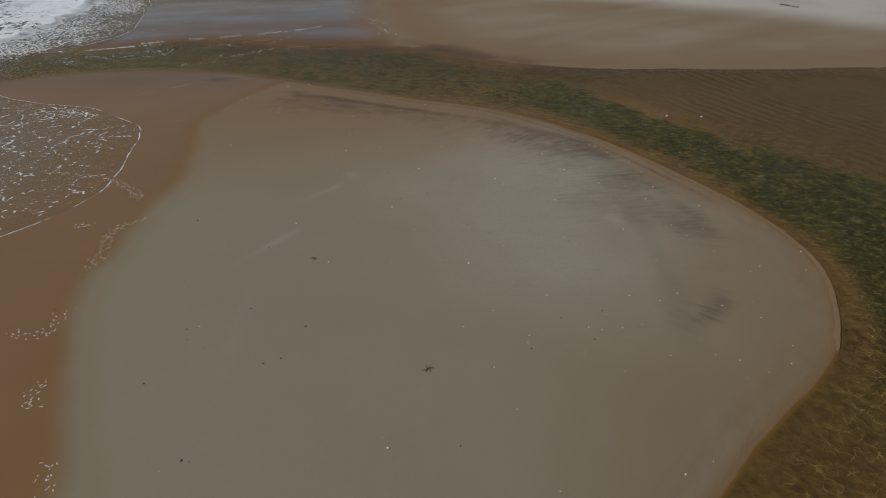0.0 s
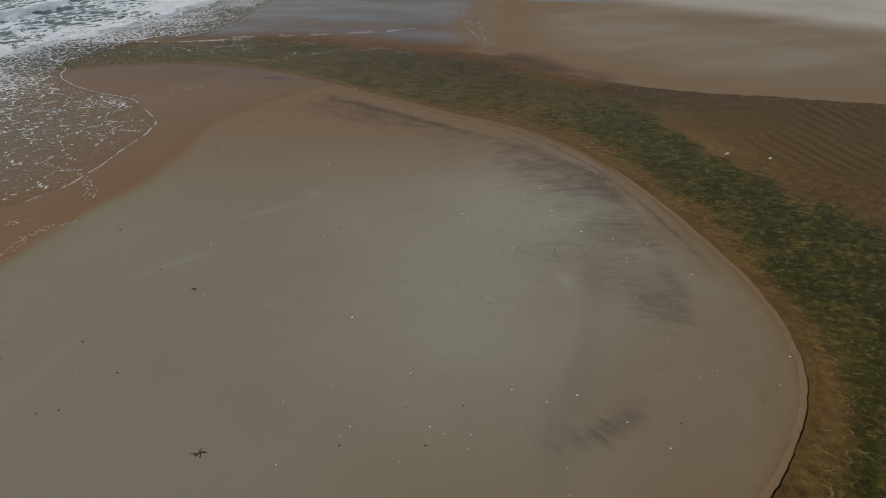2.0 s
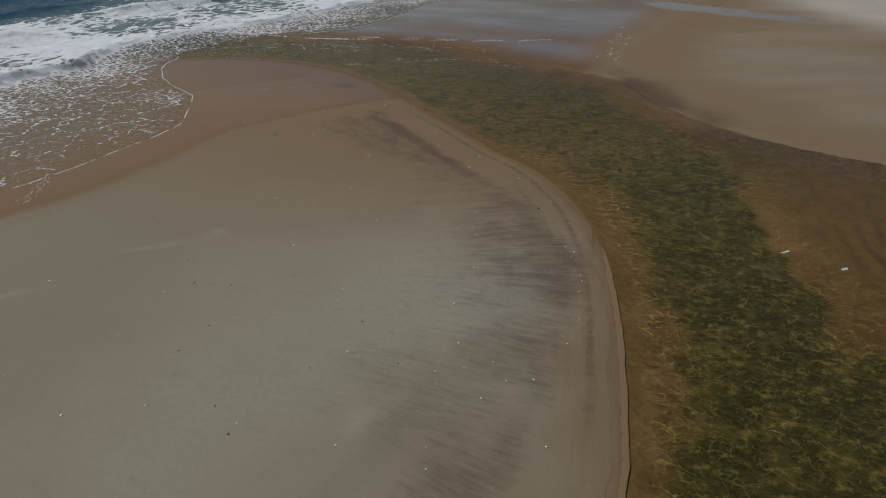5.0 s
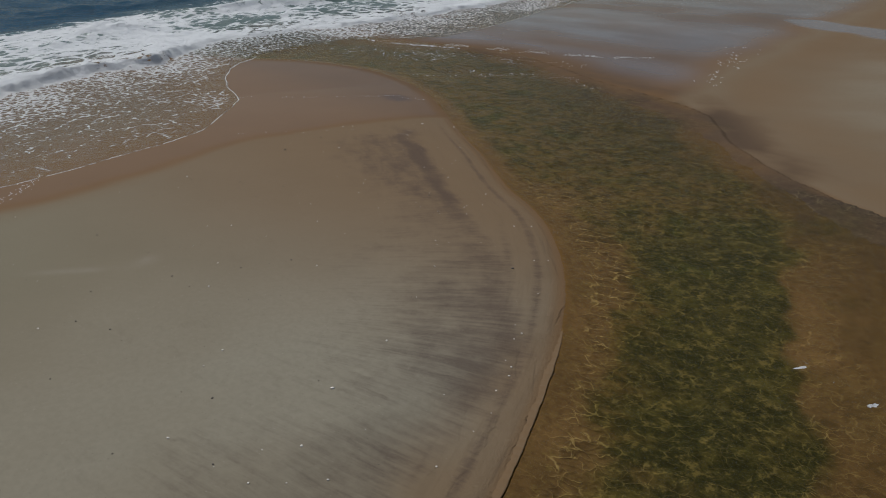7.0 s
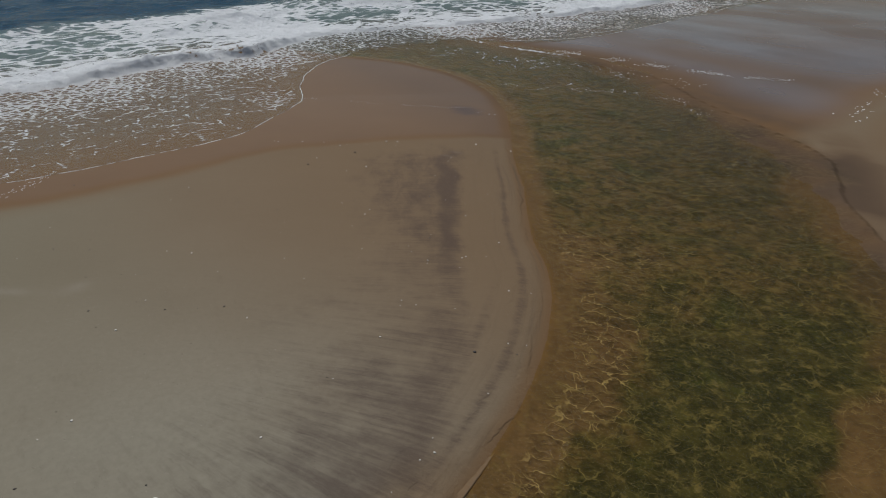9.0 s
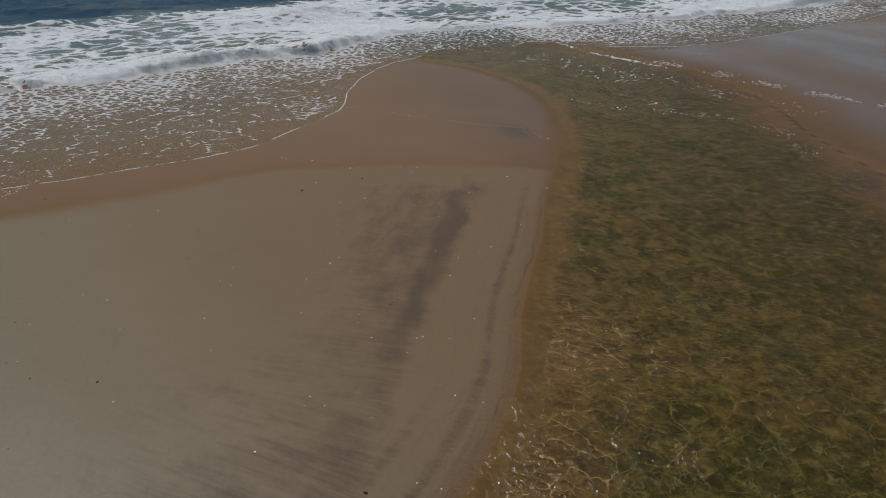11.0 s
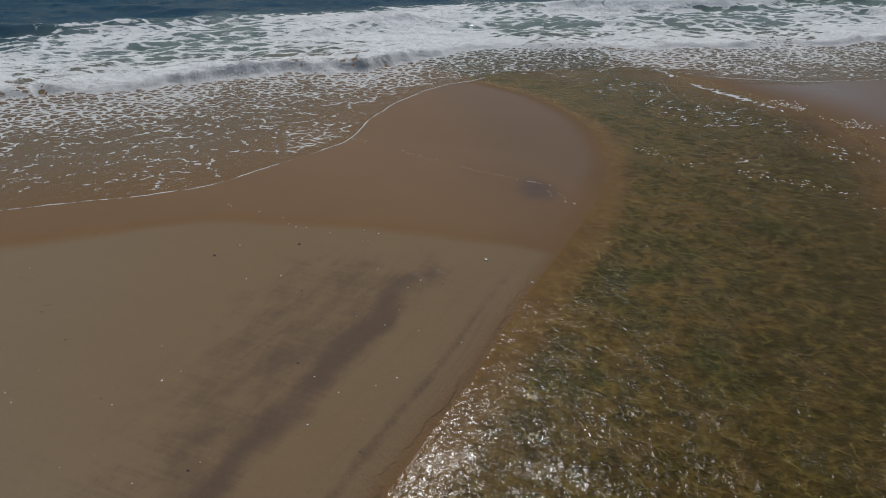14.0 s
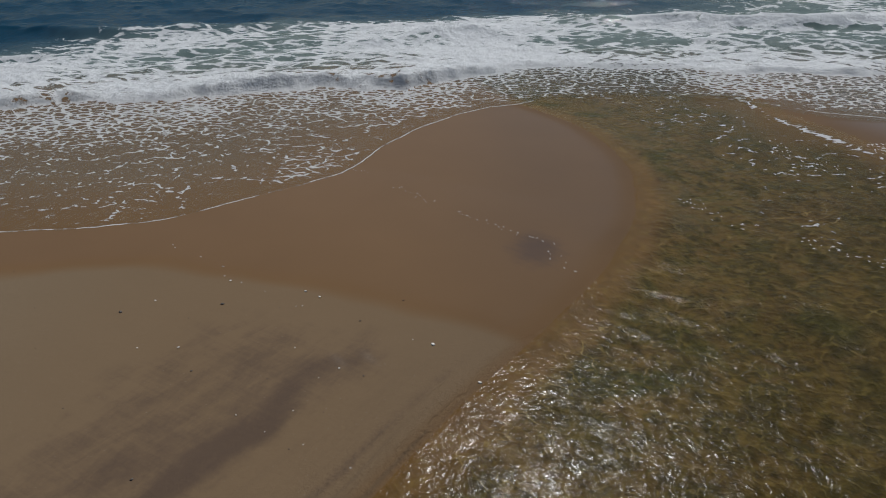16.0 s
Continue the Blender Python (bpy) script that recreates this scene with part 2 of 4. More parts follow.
# ---- materials ----
class Nodes:
    """Short hand for building a node material."""

    def __init__(self, name):
        self.material = bpy.data.materials.new(name)
        self.material.use_nodes = True
        self.tree = self.material.node_tree
        self.shader = self.tree.nodes["Principled BSDF"]
        self.out = self.tree.nodes["Material Output"]
        self.place = self.add("ShaderNodeNewGeometry").outputs["Position"]

    def add(self, kind, **settings):
        n = self.tree.nodes.new(kind)
        for key, value in settings.items():
            setattr(n, key, value)
        return n

    def link(self, value, socket):
        if isinstance(value, bpy.types.NodeSocket):
            self.tree.links.new(value, socket)
        else:
            socket.default_value = value

    def attr(self, name):
        return self.add("ShaderNodeAttribute", attribute_name=name).outputs["Fac"]

    def math(self, op, a, b=0.0, c=0.0):
        n = self.add("ShaderNodeMath", operation=op)
        for v, s in zip((a, b, c), n.inputs):
            self.link(v, s)
        return n.outputs[0]

    def ramp(self, v, lo, hi, a=0.0, b=1.0):
        n = self.add("ShaderNodeMapRange", interpolation_type="SMOOTHSTEP")
        for val, key in ((v, "Value"), (lo, "From Min"), (hi, "From Max"), (a, "To Min"), (b, "To Max")):
            self.link(val, n.inputs[key])
        return n.outputs[0]

    def noise(self, scale, detail=4.0, rough=0.55, where=None, stretch=(1, 1, 1), turn=0.0, warp=0.0):
        m = self.add("ShaderNodeMapping")
        self.link(where if where is not None else self.place, m.inputs["Vector"])
        m.inputs["Scale"].default_value = stretch
        m.inputs["Rotation"].default_value = (0, 0, radians(turn))
        n = self.add("ShaderNodeTexNoise")
        self.link(m.outputs[0], n.inputs["Vector"])
        for key, v in (("Scale", scale), ("Detail", detail), ("Roughness", rough), ("Distortion", warp)):
            n.inputs[key].default_value = v
        return n.outputs["Fac"]

    def cells(self, scale, where=None, feature="DISTANCE_TO_EDGE", stretch=(1, 1, 1), turn=0.0, warp=0.0, warp_scale=1.0):
        v = where if where is not None else self.place
        if warp:
            n = self.add("ShaderNodeTexNoise")
            self.link(v, n.inputs["Vector"])
            n.inputs["Scale"].default_value = warp_scale
            n.inputs["Detail"].default_value = 3.0
            w = self.add("ShaderNodeVectorMath", operation="MULTIPLY_ADD")
            self.link(n.outputs["Color"], w.inputs[0])
            w.inputs[1].default_value = (warp, warp, 0)
            self.link(v, w.inputs[2])
            v = w.outputs[0]
        m = self.add("ShaderNodeMapping")
        self.link(v, m.inputs["Vector"])
        m.inputs["Scale"].default_value = stretch
        m.inputs["Rotation"].default_value = (0, 0, radians(turn))
        n = self.add("ShaderNodeTexVoronoi", feature=feature, voronoi_dimensions="2D")
        self.link(m.outputs[0], n.inputs["Vector"])
        n.inputs["Scale"].default_value = scale
        return n.outputs["Distance"]

    def bands(self, scale, where, turn, distortion, detail=2.0, detail_scale=1.5, stretch=(1, 1, 1)):
        m = self.add("ShaderNodeMapping")
        self.link(where, m.inputs["Vector"])
        m.inputs["Scale"].default_value = stretch
        m.inputs["Rotation"].default_value = (0, 0, radians(turn))
        n = self.add("ShaderNodeTexWave", wave_type="BANDS", bands_direction="X")
        self.link(m.outputs[0], n.inputs["Vector"])
        for key, v in (("Scale", scale), ("Distortion", distortion), ("Detail", detail), ("Detail Scale", detail_scale)):
            n.inputs[key].default_value = v
        return n.outputs["Fac"]

    def mix(self, f, a, b):
        n = self.add("ShaderNodeMix", data_type="RGBA")
        self.link(f, n.inputs[0])
        for v, s in ((a, n.inputs[6]), (b, n.inputs[7])):
            self.link(v if isinstance(v, bpy.types.NodeSocket) else (*v, 1.0), s)
        return n.outputs[2]

    def bump(self, height, distance, strength=1.0, under=None):
        n = self.add("ShaderNodeBump")
        self.link(height, n.inputs["Height"])
        n.inputs["Distance"].default_value = distance
        self.link(strength, n.inputs["Strength"])
        if under is not None:
            self.link(under, n.inputs["Normal"])
        return n.outputs[0]


def sand_material():
    n = Nodes("sand")
    wet, algae, pale, peat, dark, under, film = (n.attr(a) for a in ("wet", "algae", "pale", "peat", "dark", "under", "film"))
    patch, grain, fine = n.noise(0.35, 4), n.noise(9, 4, 0.6), n.noise(90, 3, 0.7)
    dry = n.mix(patch, (0.238, 0.212, 0.156), (0.288, 0.260, 0.196))
    dry = n.mix(n.ramp(grain, 0.3, 0.7, 0, 0.25), dry, (0.172, 0.152, 0.108))
    dry = n.mix(n.ramp(n.noise(1.7, 6, 0.7, None, (0.6, 1.3, 1), 30), 0.56, 0.74, 0, 0.35), dry, (0.145, 0.122, 0.090))
    damp = n.mix(n.noise(0.5, 4), (0.156, 0.086, 0.035), (0.182, 0.102, 0.043))
    drier = n.attr("drier")
    dry = n.mix(drier, n.mix(patch, (0.179, 0.132, 0.081), (0.202, 0.151, 0.096)), dry)
    dry = n.mix(n.math("MULTIPLY", n.attr("olive"), n.ramp(drier, 0.0, 1.0, 1.0, 0.25)), dry, n.mix(patch, (0.182, 0.159, 0.106), (0.204, 0.180, 0.122)))
    dry = n.mix(pale, dry, (0.40, 0.365, 0.31))
    specks = n.noise(38, 2, 0.5)
    dry = n.mix(n.ramp(specks, 0.70, 0.76, 0, 0.5), dry, (0.075, 0.058, 0.042))
    dry = n.mix(n.ramp(n.noise(26, 2, 0.5), 0.715, 0.76, 0, 0.5), dry, (0.36, 0.32, 0.26))
    damp = n.mix(n.attr("soaked"), damp, n.mix(n.noise(0.6, 5, 0.6, None, (1, 0.4, 1), 20), (0.060, 0.043, 0.030), (0.100, 0.066, 0.042)))
    c = n.mix(wet, dry, damp)
    # little terraces and tide lines that run along the bank
    way = n.add("ShaderNodeCombineXYZ")
    n.link(n.attr("flow_s"), way.inputs[0])
    n.link(n.attr("flow_d"), way.inputs[1])
    way = way.outputs[0]
    terrace = n.noise(1.0, 5, 0.6, way, (0.35, 7.0, 1), 0, 0.15)
    c = n.mix(n.math("MULTIPLY", n.attr("bankside"), n.ramp(terrace, 0.50, 0.68, 0, 0.45)), c, (0.112, 0.080, 0.050))
    ledge = n.math("FRACT", n.math("ADD", n.math("MULTIPLY", n.attr("flow_d"), 2.3), n.math("MULTIPLY", n.noise(1.0, 6, 0.62, way, (0.55, 0.8, 1)), 2.6)))
    ledge = n.math("MULTIPLY", n.ramp(ledge, 0.0, 0.88), n.ramp(ledge, 1.0, 0.9))
    # dark heavy grains, drawn out in streaks across the slope, and thin dark stripes along the bank
    comb = n.add("ShaderNodeCombineXYZ")
    n.link(n.attr("dark_s"), comb.inputs[0])
    n.link(n.attr("dark_d"), comb.inputs[1])
    across = n.noise(1.0, 8, 0.72, comb.outputs[0], (5.0, 0.55, 1), 6, 0.3)
    threads = n.noise(1.0, 5, 0.66, comb.outputs[0], (13.0, 1.1, 1), 10, 0.4)
    lengthwise = n.noise(1.0, 7, 0.72, comb.outputs[0], (0.9, 3.2, 1), -9, 0.5)
    turn = n.ramp(n.attr("dark_s"), 4.5, 12.5, 0.45, 1.0)
    streak = n.add("ShaderNodeMix")
    n.link(turn, streak.inputs[0])
    n.link(lengthwise, streak.inputs[2])
    n.link(n.math("ADD", n.math("MULTIPLY", across, 0.6), n.math("MULTIPLY", threads, 0.4)), streak.inputs[3])
    blot = n.noise(1.7, 7, 0.72)
    body = n.math("ADD", n.math("MULTIPLY", streak.outputs[0], 0.66), n.math("MULTIPLY", blot, 0.34))
    s = n.ramp(n.math("ADD", body, n.math("MULTIPLY", dark, 0.36)), 0.54, 0.86)
    s = n.math("MULTIPLY", s, n.ramp(dark, 0.0, 0.3))
    s = n.math("MULTIPLY", s, n.ramp(fine, 0.35, 0.6, 0.7, 1.0))
    c = n.mix(n.math("MULTIPLY", s, 0.74), c, (0.066, 0.044, 0.036))
    # bed of the stream: russet sand, ribbed, with caustic light painted on in pale streaks, then green weed in clumps
    # drawn out by the flow
    reach = n.attr("flow_d")
    bed = n.mix(n.noise(1.2, 5, 0.6), (0.076, 0.047, 0.023), (0.110, 0.069, 0.034))
    bed = n.mix(n.ramp(n.noise(0.45, 4, 0.6), 0.42, 0.62, 0, 0.5), bed, (0.084, 0.065, 0.028))
    bed = n.mix(n.math("MULTIPLY", n.attr("shoal"), n.ramp(n.noise(0.8, 5, 0.6), 0.35, 0.65, 0.55, 1.0)), bed, (0.162, 0.100, 0.054))
    bed = n.mix(n.ramp(n.noise(7, 6, 0.72), 0.42, 0.66, 0, 0.4), bed, (0.052, 0.032, 0.017))
    bed = n.mix(n.math("MULTIPLY", peat, 0.7), bed, (0.080, 0.054, 0.039))
    calm = n.attr("calm")
    parts = n.noise(0.9, 4, 0.6)

    def ridge(where, stretch, turn, warp, detail=3):
        return n.math("SUBTRACT", 1.0, n.math("MULTIPLY", n.math("ABSOLUTE", n.math("SUBTRACT", n.noise(1.0, detail, 0.5, where, stretch, turn, warp), 0.5)), 2.0))

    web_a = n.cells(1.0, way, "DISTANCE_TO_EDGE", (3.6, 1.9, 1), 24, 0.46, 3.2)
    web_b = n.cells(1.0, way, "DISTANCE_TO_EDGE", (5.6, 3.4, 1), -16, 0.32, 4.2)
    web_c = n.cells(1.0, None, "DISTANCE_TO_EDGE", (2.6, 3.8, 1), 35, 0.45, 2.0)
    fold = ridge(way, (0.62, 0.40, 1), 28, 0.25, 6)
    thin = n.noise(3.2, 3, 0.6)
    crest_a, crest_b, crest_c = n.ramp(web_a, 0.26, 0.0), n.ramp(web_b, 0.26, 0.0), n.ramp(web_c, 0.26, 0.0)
    # net of sunlight focused by the ripples, painted into the bed's colour
    caustics = n.math("MAXIMUM", n.math("MULTIPLY", n.ramp(web_a, n.ramp(thin, 0.3, 0.7, 0.015, 0.078), 0.0), n.ramp(parts, 0.36, 0.54)), n.math("MULTIPLY", n.ramp(web_b, n.ramp(thin, 0.3, 0.7, 0.075, 0.015), 0.0, 0, 0.9), n.ramp(parts, 0.62, 0.42)))
    caustics = n.math("MAXIMUM", caustics, n.math("MULTIPLY", n.ramp(web_c, n.ramp(thin, 0.3, 0.7, 0.015, 0.07), 0.0, 0, 0.7), n.ramp(n.noise(1.3, 3), 0.46, 0.60)))
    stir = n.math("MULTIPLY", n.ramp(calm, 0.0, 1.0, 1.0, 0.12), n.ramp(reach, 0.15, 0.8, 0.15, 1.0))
    caustics = n.math("MULTIPLY", n.math("MULTIPLY", caustics, n.ramp(n.noise(4.0, 4, 0.6), 0.36, 0.60)), stir)
    relief = n.math("MULTIPLY", n.math("ADD", n.math("MULTIPLY", n.math("POWER", crest_a, 1.5), 0.6), n.math("ADD", n.math("MULTIPLY", n.math("POWER", crest_b, 1.5), 0.4), n.math("MULTIPLY", n.math("POWER", crest_c, 1.5), 0.25))), stir)
    troughs = n.noise(1.0, 5, 0.64, way, (2.4, 1.4, 1), 20, 0.15)
    bed = n.mix(n.math("MULTIPLY", n.ramp(troughs, 0.54, 0.38, 0, 0.6), stir), bed, (0.050, 0.031, 0.016))
    bed = n.mix(n.math("MULTIPLY", caustics, 0.85), bed, (0.42, 0.325, 0.170))
    marks = n.ramp(n.bands(0.66, n.place, -22, 1.6, 2.0, 0.8), 0.25, 0.9)
    bed = n.mix(n.math("MULTIPLY", n.attr("ripples"), marks), n.mix(n.math("MULTIPLY", n.attr("ripples"), 0.4), bed, (0.050, 0.031, 0.016)), (0.100, 0.064, 0.032))
    strand = n.noise(1.0, 6, 0.66, way, (0.7, 1.1, 1), 8, 0.1)
    lush = n.attr("lush")
    broad = n.noise(0.42, 4, 0.6)
    moss = n.noise(13, 6, 0.8)
    clump = n.noise(2.0, 7, 0.66, None, (1, 1, 1), 0, 0.12)
    patches = n.noise(0.75, 5, 0.62, None, (1, 1, 1), 0, 0.15)
    weed = n.mix(n.ramp(patches, 0.43, 0.57), (0.070, 0.047, 0.018), (0.036, 0.047, 0.012))
    weed = n.mix(n.math("MULTIPLY", n.ramp(fold, 0.62, 0.95, 0, 0.85), n.ramp(lush, 0, 1, 1.0, 0.35)), weed, (0.108, 0.072, 0.030))
    weed = n.mix(n.ramp(moss, 0.50, 0.66, 0, 0.6), weed, (0.138, 0.120, 0.038))
    weed = n.mix(n.math("MULTIPLY", lush, n.ramp(patches, 0.62, 0.42, 0.25, 0.75)), weed, (0.050, 0.055, 0.019))
    deep = n.math("ADD", n.math("MULTIPLY", clump, 0.72), n.math("MULTIPLY", strand, 0.28))
    weed = n.mix(n.ramp(n.math("ADD", deep, n.math("MULTIPLY", lush, 0.06)), 0.475, 0.56, 0, n.ramp(lush, 0, 1, 0.66, 0.92)), weed, n.mix(n.ramp(moss, 0.42, 0.70), n.mix(lush, (0.018, 0.021, 0.006), (0.016, 0.020, 0.009)), (0.058, 0.060, 0.022)))
    # the same caustic light painted over the weed
    weed = n.mix(n.math("MULTIPLY", caustics, n.ramp(lush, 0, 1, 0.50, 0.28)), weed, (0.30, 0.245, 0.100))
    cover = n.ramp(n.math("ADD", n.math("ADD", algae, n.math("MULTIPLY", n.math("SUBTRACT", broad, 0.5), 1.5)), n.math("MULTIPLY", n.math("SUBTRACT", strand, 0.5), 1.1)), 0.16, 0.68)
    cover = n.math("MULTIPLY", cover, n.ramp(reach, 0.35, 0.95))
    bed = n.mix(n.math("MULTIPLY", cover, 0.92), bed, weed)
    bed = n.mix(n.ramp(reach, 1.0, 7.0, 0.0, n.ramp(n.attr("flow_s"), 100.0, 88.0, 0.0, 0.65)), bed, (0.040, 0.034, 0.015))
    mottle = n.noise(4.6, 8, 0.74)
    bed = n.mix(n.math("MULTIPLY", n.ramp(mottle, 0.51, 0.37, 0, 0.62), n.math("MULTIPLY", n.ramp(calm, 0, 1, 1.0, 0.3), n.ramp(n.attr("shoal"), 0, 1, 1.0, 0.2))), bed, (0.017, 0.016, 0.007))
    bed = n.mix(n.math("MULTIPLY", n.ramp(mottle, 0.51, 0.66, 0, 0.5), n.math("MULTIPLY", n.ramp(calm, 0, 1, 1.0, 0.3), n.ramp(lush, 0, 1, 0.7, 1.0))), bed, (0.230, 0.180, 0.074))
    stain = n.noise(1.0, 7, 0.72, None, (0.5, 1.1, 1), 35, 0.15)
    bed = n.mix(n.math("MULTIPLY", peat, n.ramp(stain, 0.46, 0.64, 0, 0.75)), bed, (0.046, 0.031, 0.027))
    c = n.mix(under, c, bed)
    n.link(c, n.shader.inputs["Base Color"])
    n.shader.inputs["Roughness"].default_value = 0.9
    n.shader.inputs["Specular IOR Level"].default_value = 0.12
    n.link(n.math("MULTIPLY", film, 1.0), n.shader.inputs["Coat Weight"])
    n.shader.inputs["Coat Roughness"].default_value = 0.035
    n.shader.inputs["Coat IOR"].default_value = 1.33
    relief = n.math("MULTIPLY", relief, n.ramp(cover, 0.0, 1.0, 1.0, n.ramp(lush, 0, 1, 0.95, 0.45)))
    mat = n.math("ADD", n.math("MULTIPLY", moss, 0.5), n.math("SUBTRACT", n.math("ADD", clump, n.math("MULTIPLY", fold, 2.2)), 2.3))
    deep_relief = n.bump(n.math("ADD", n.math("MULTIPLY", relief, 0.34), n.math("MULTIPLY", n.math("MULTIPLY", cover, mat), 0.8)), 0.055, n.math("MULTIPLY", under, 0.85))
    low = n.bump(n.noise(2.5, 4), 0.02, n.ramp(wet, 0, 1, 0.35, 0.04), deep_relief)
    low = n.bump(n.math("ADD", n.math("ADD", n.math("MULTIPLY", terrace, 0.6), n.math("MULTIPLY", ledge, n.ramp(n.noise(0.8, 3), 0.40, 0.60, 0.1, 0.8))), n.math("MULTIPLY", n.noise(14, 7, 0.8), 1.3)), 0.03, n.math("MULTIPLY", n.attr("bankside"), 0.7), low)
    mid = n.bump(grain, 0.006, n.ramp(wet, 0, 1, 0.6, 0.04), low)
    n.link(n.bump(fine, 0.0015, n.ramp(wet, 0, 1, 0.8, 0.08), mid), n.shader.inputs["Normal"])
    return n.material


def water_material(name, body, ripple_scale, ripple_height, flow_turn, by_flow=False, tint=(0.90, 0.92, 0.86), shine=0.55):
    n = Nodes(name)
    foam, depth, fine = n.attr("foam"), n.attr("depth"), n.attr("fine")
    way = None
    if by_flow:
        w = n.add("ShaderNodeCombineXYZ")
        n.link(n.attr("flow_s"), w.inputs[0])
        n.link(n.attr("flow_d"), w.inputs[1])
        way = w.outputs[0]
    a = n.noise(ripple_scale, 3, 0.5, way, (0.7, 1.2, 1), flow_turn, 0.6)
    b = n.noise(ripple_scale * 2.8, 3, 0.55, way, (0.8, 1.2, 1), flow_turn + 25, 0.4)
    c = n.noise(ripple_scale * 7.0, 2, 0.5, way, (0.9, 1.2, 1), flow_turn, 0.2)
    gusts = n.ramp(n.noise(ripple_scale * 0.32, 4, 0.65, way, (0.6, 1.2, 1), flow_turn + 10, 0.3), 0.40, 0.62)
    lively = n.math("MULTIPLY", n.ramp(gusts, 0.0, 1.0, 0.5 if by_flow else 0.72, 1.0), n.ramp(n.attr("flow_d"), 0.2, 0.8, 0.62, 1.0) if by_flow else 1.0)
    rip = n.bump(c, ripple_height * 0.12, gusts, n.bump(b, ripple_height * (1.15 if by_flow else 0.85), lively, n.bump(a, ripple_height * (2.0 if by_flow else 1.6), lively)))
    fres = n.add("ShaderNodeFresnel")
    fres.inputs["IOR"].default_value = 1.33
    n.link(rip, fres.inputs["Normal"])
    gloss = n.add("ShaderNodeBsdfGlossy")
    gloss.inputs["Roughness"].default_value = 0.13 if by_flow else 0.10
    n.link(rip, gloss.inputs["Normal"])
    clear = n.add("ShaderNodeBsdfTransparent")
    clear.inputs["Color"].default_value = (*tint, 1)
    murk = n.add("ShaderNodeBsdfDiffuse")
    n.link(n.mix(n.attr("milk_sheen"), n.mix(n.noise(0.25, 3), body, tuple(v * 1.5 for v in body)), n.mix(n.noise(0.9, 5, 0.6), (0.07, 0.12, 0.115), (0.20, 0.25, 0.23))), murk.inputs["Color"])
    inner = n.add("ShaderNodeMixShader")
    n.link(n.math("MULTIPLY", depth, 0.97), inner.inputs[0])
    n.link(clear.outputs[0], inner.inputs[1])
    n.link(murk.outputs[0], inner.inputs[2])
    water = n.add("ShaderNodeMixShader")
    n.link(n.math("MULTIPLY", fres.outputs[0], n.ramp(fres.outputs[0], 0.08, 0.45, shine, 0.48)), water.inputs[0])
    n.link(inner.outputs[0], water.inputs[1])
    n.link(gloss.outputs[0], water.inputs[2])
    # foam: closed where it is dense, torn into gaps, then flecks and lace where it thins out
    gaps = n.noise(1.0, 9, 0.66, None, (1.3, 0.7, 1), 8, 1.8)
    lace = n.cells(0.85, None, "DISTANCE_TO_EDGE", (1.25, 0.75, 1), 8, 1.5, 0.9)
    coarse = n.math("ADD", n.math("MULTIPLY", gaps, 0.92), n.ramp(lace, 0.22, 0.0, 0, 0.15))
    flecks = n.noise(6.0, 5, 0.65, None, (1.1, 0.85, 1), 8, 0.2)
    web = n.cells(3.3, None, "DISTANCE_TO_EDGE", (1.1, 0.75, 1), 8, 0.42, 2.6)
    net = n.cells(1.1, None, "DISTANCE_TO_EDGE", (1.0, 0.6, 1), 20, 1.2, 1.3)
    small = n.math("ADD", n.math("MULTIPLY", flecks, 0.66), n.math("ADD", n.ramp(web, 0.24, 0.0, 0, 0.24), n.ramp(net, 0.10, 0.0, 0, 0.15)))
    tex = n.add("ShaderNodeMix")
    n.link(fine, tex.inputs[0])
    n.link(coarse, tex.inputs[2])
    n.link(small, tex.inputs[3])
    mask = n.math("MULTIPLY", n.ramp(n.math("ADD", foam, n.math("MULTIPLY", n.math("SUBTRACT", tex.outputs[0], 0.5), 1.9)), 0.43, 0.64), n.math("MULTIPLY", n.ramp(foam, 0.02, 0.15), n.ramp(fine, 0, 1, 1.0, 0.78)))
    # the thin bright rim where a sheet of water ends
    rim = n.math("ABSOLUTE", n.math("SUBTRACT", n.math("ADD", n.attr("rim"), n.math("MULTIPLY", n.math("SUBTRACT", n.noise(3.0, 4), 0.5), 0.10)), 0.06))
    broken = n.ramp(n.noise(1.1, 6, 0.7), 0.38, 0.56)
    mask = n.math("MAXIMUM", mask, n.math("MULTIPLY", n.ramp(rim, 0.028, 0.006), broken))
    froth = n.add("ShaderNodeBsdfPrincipled")
    n.link(n.mix(n.noise(1.6, 5, 0.65), (0.58, 0.60, 0.60), (0.80, 0.82, 0.82)), froth.inputs["Base Color"])
    froth.inputs["Roughness"].default_value = 0.8
    froth.inputs["Specular IOR Level"].default_value = 0.2
    n.link(n.bump(n.noise(14, 5, 0.7), 0.03, 0.8, n.bump(n.noise(2.6, 6, 0.68), 0.26, 0.8)), froth.inputs["Normal"])
    final = n.add("ShaderNodeMixShader")
    n.link(mask, final.inputs[0])
    n.link(water.outputs[0], final.inputs[1])
    n.link(froth.outputs[0], final.inputs[2])
    n.link(final.outputs[0], n.out.inputs["Surface"])
    return n.material


def plain_material(name, a, b, scale, rough):
    n = Nodes(name)
    n.link(n.mix(n.noise(scale, 4), a, b), n.shader.inputs["Base Color"])
    n.shader.inputs["Roughness"].default_value = rough
    n.link(n.bump(n.noise(scale * 2, 4), 0.004, 0.7), n.shader.inputs["Normal"])
    return n.material


SAND = sand_material()
SEA = water_material("sea_water", (0.002, 0.036, 0.066), 2.2, 0.05, 12, shine=0.34)
STREAM = water_material("stream_water", (0.03, 0.035, 0.012), 4.2, 0.022, 20, True, (0.96, 0.885, 0.60), 0.25)


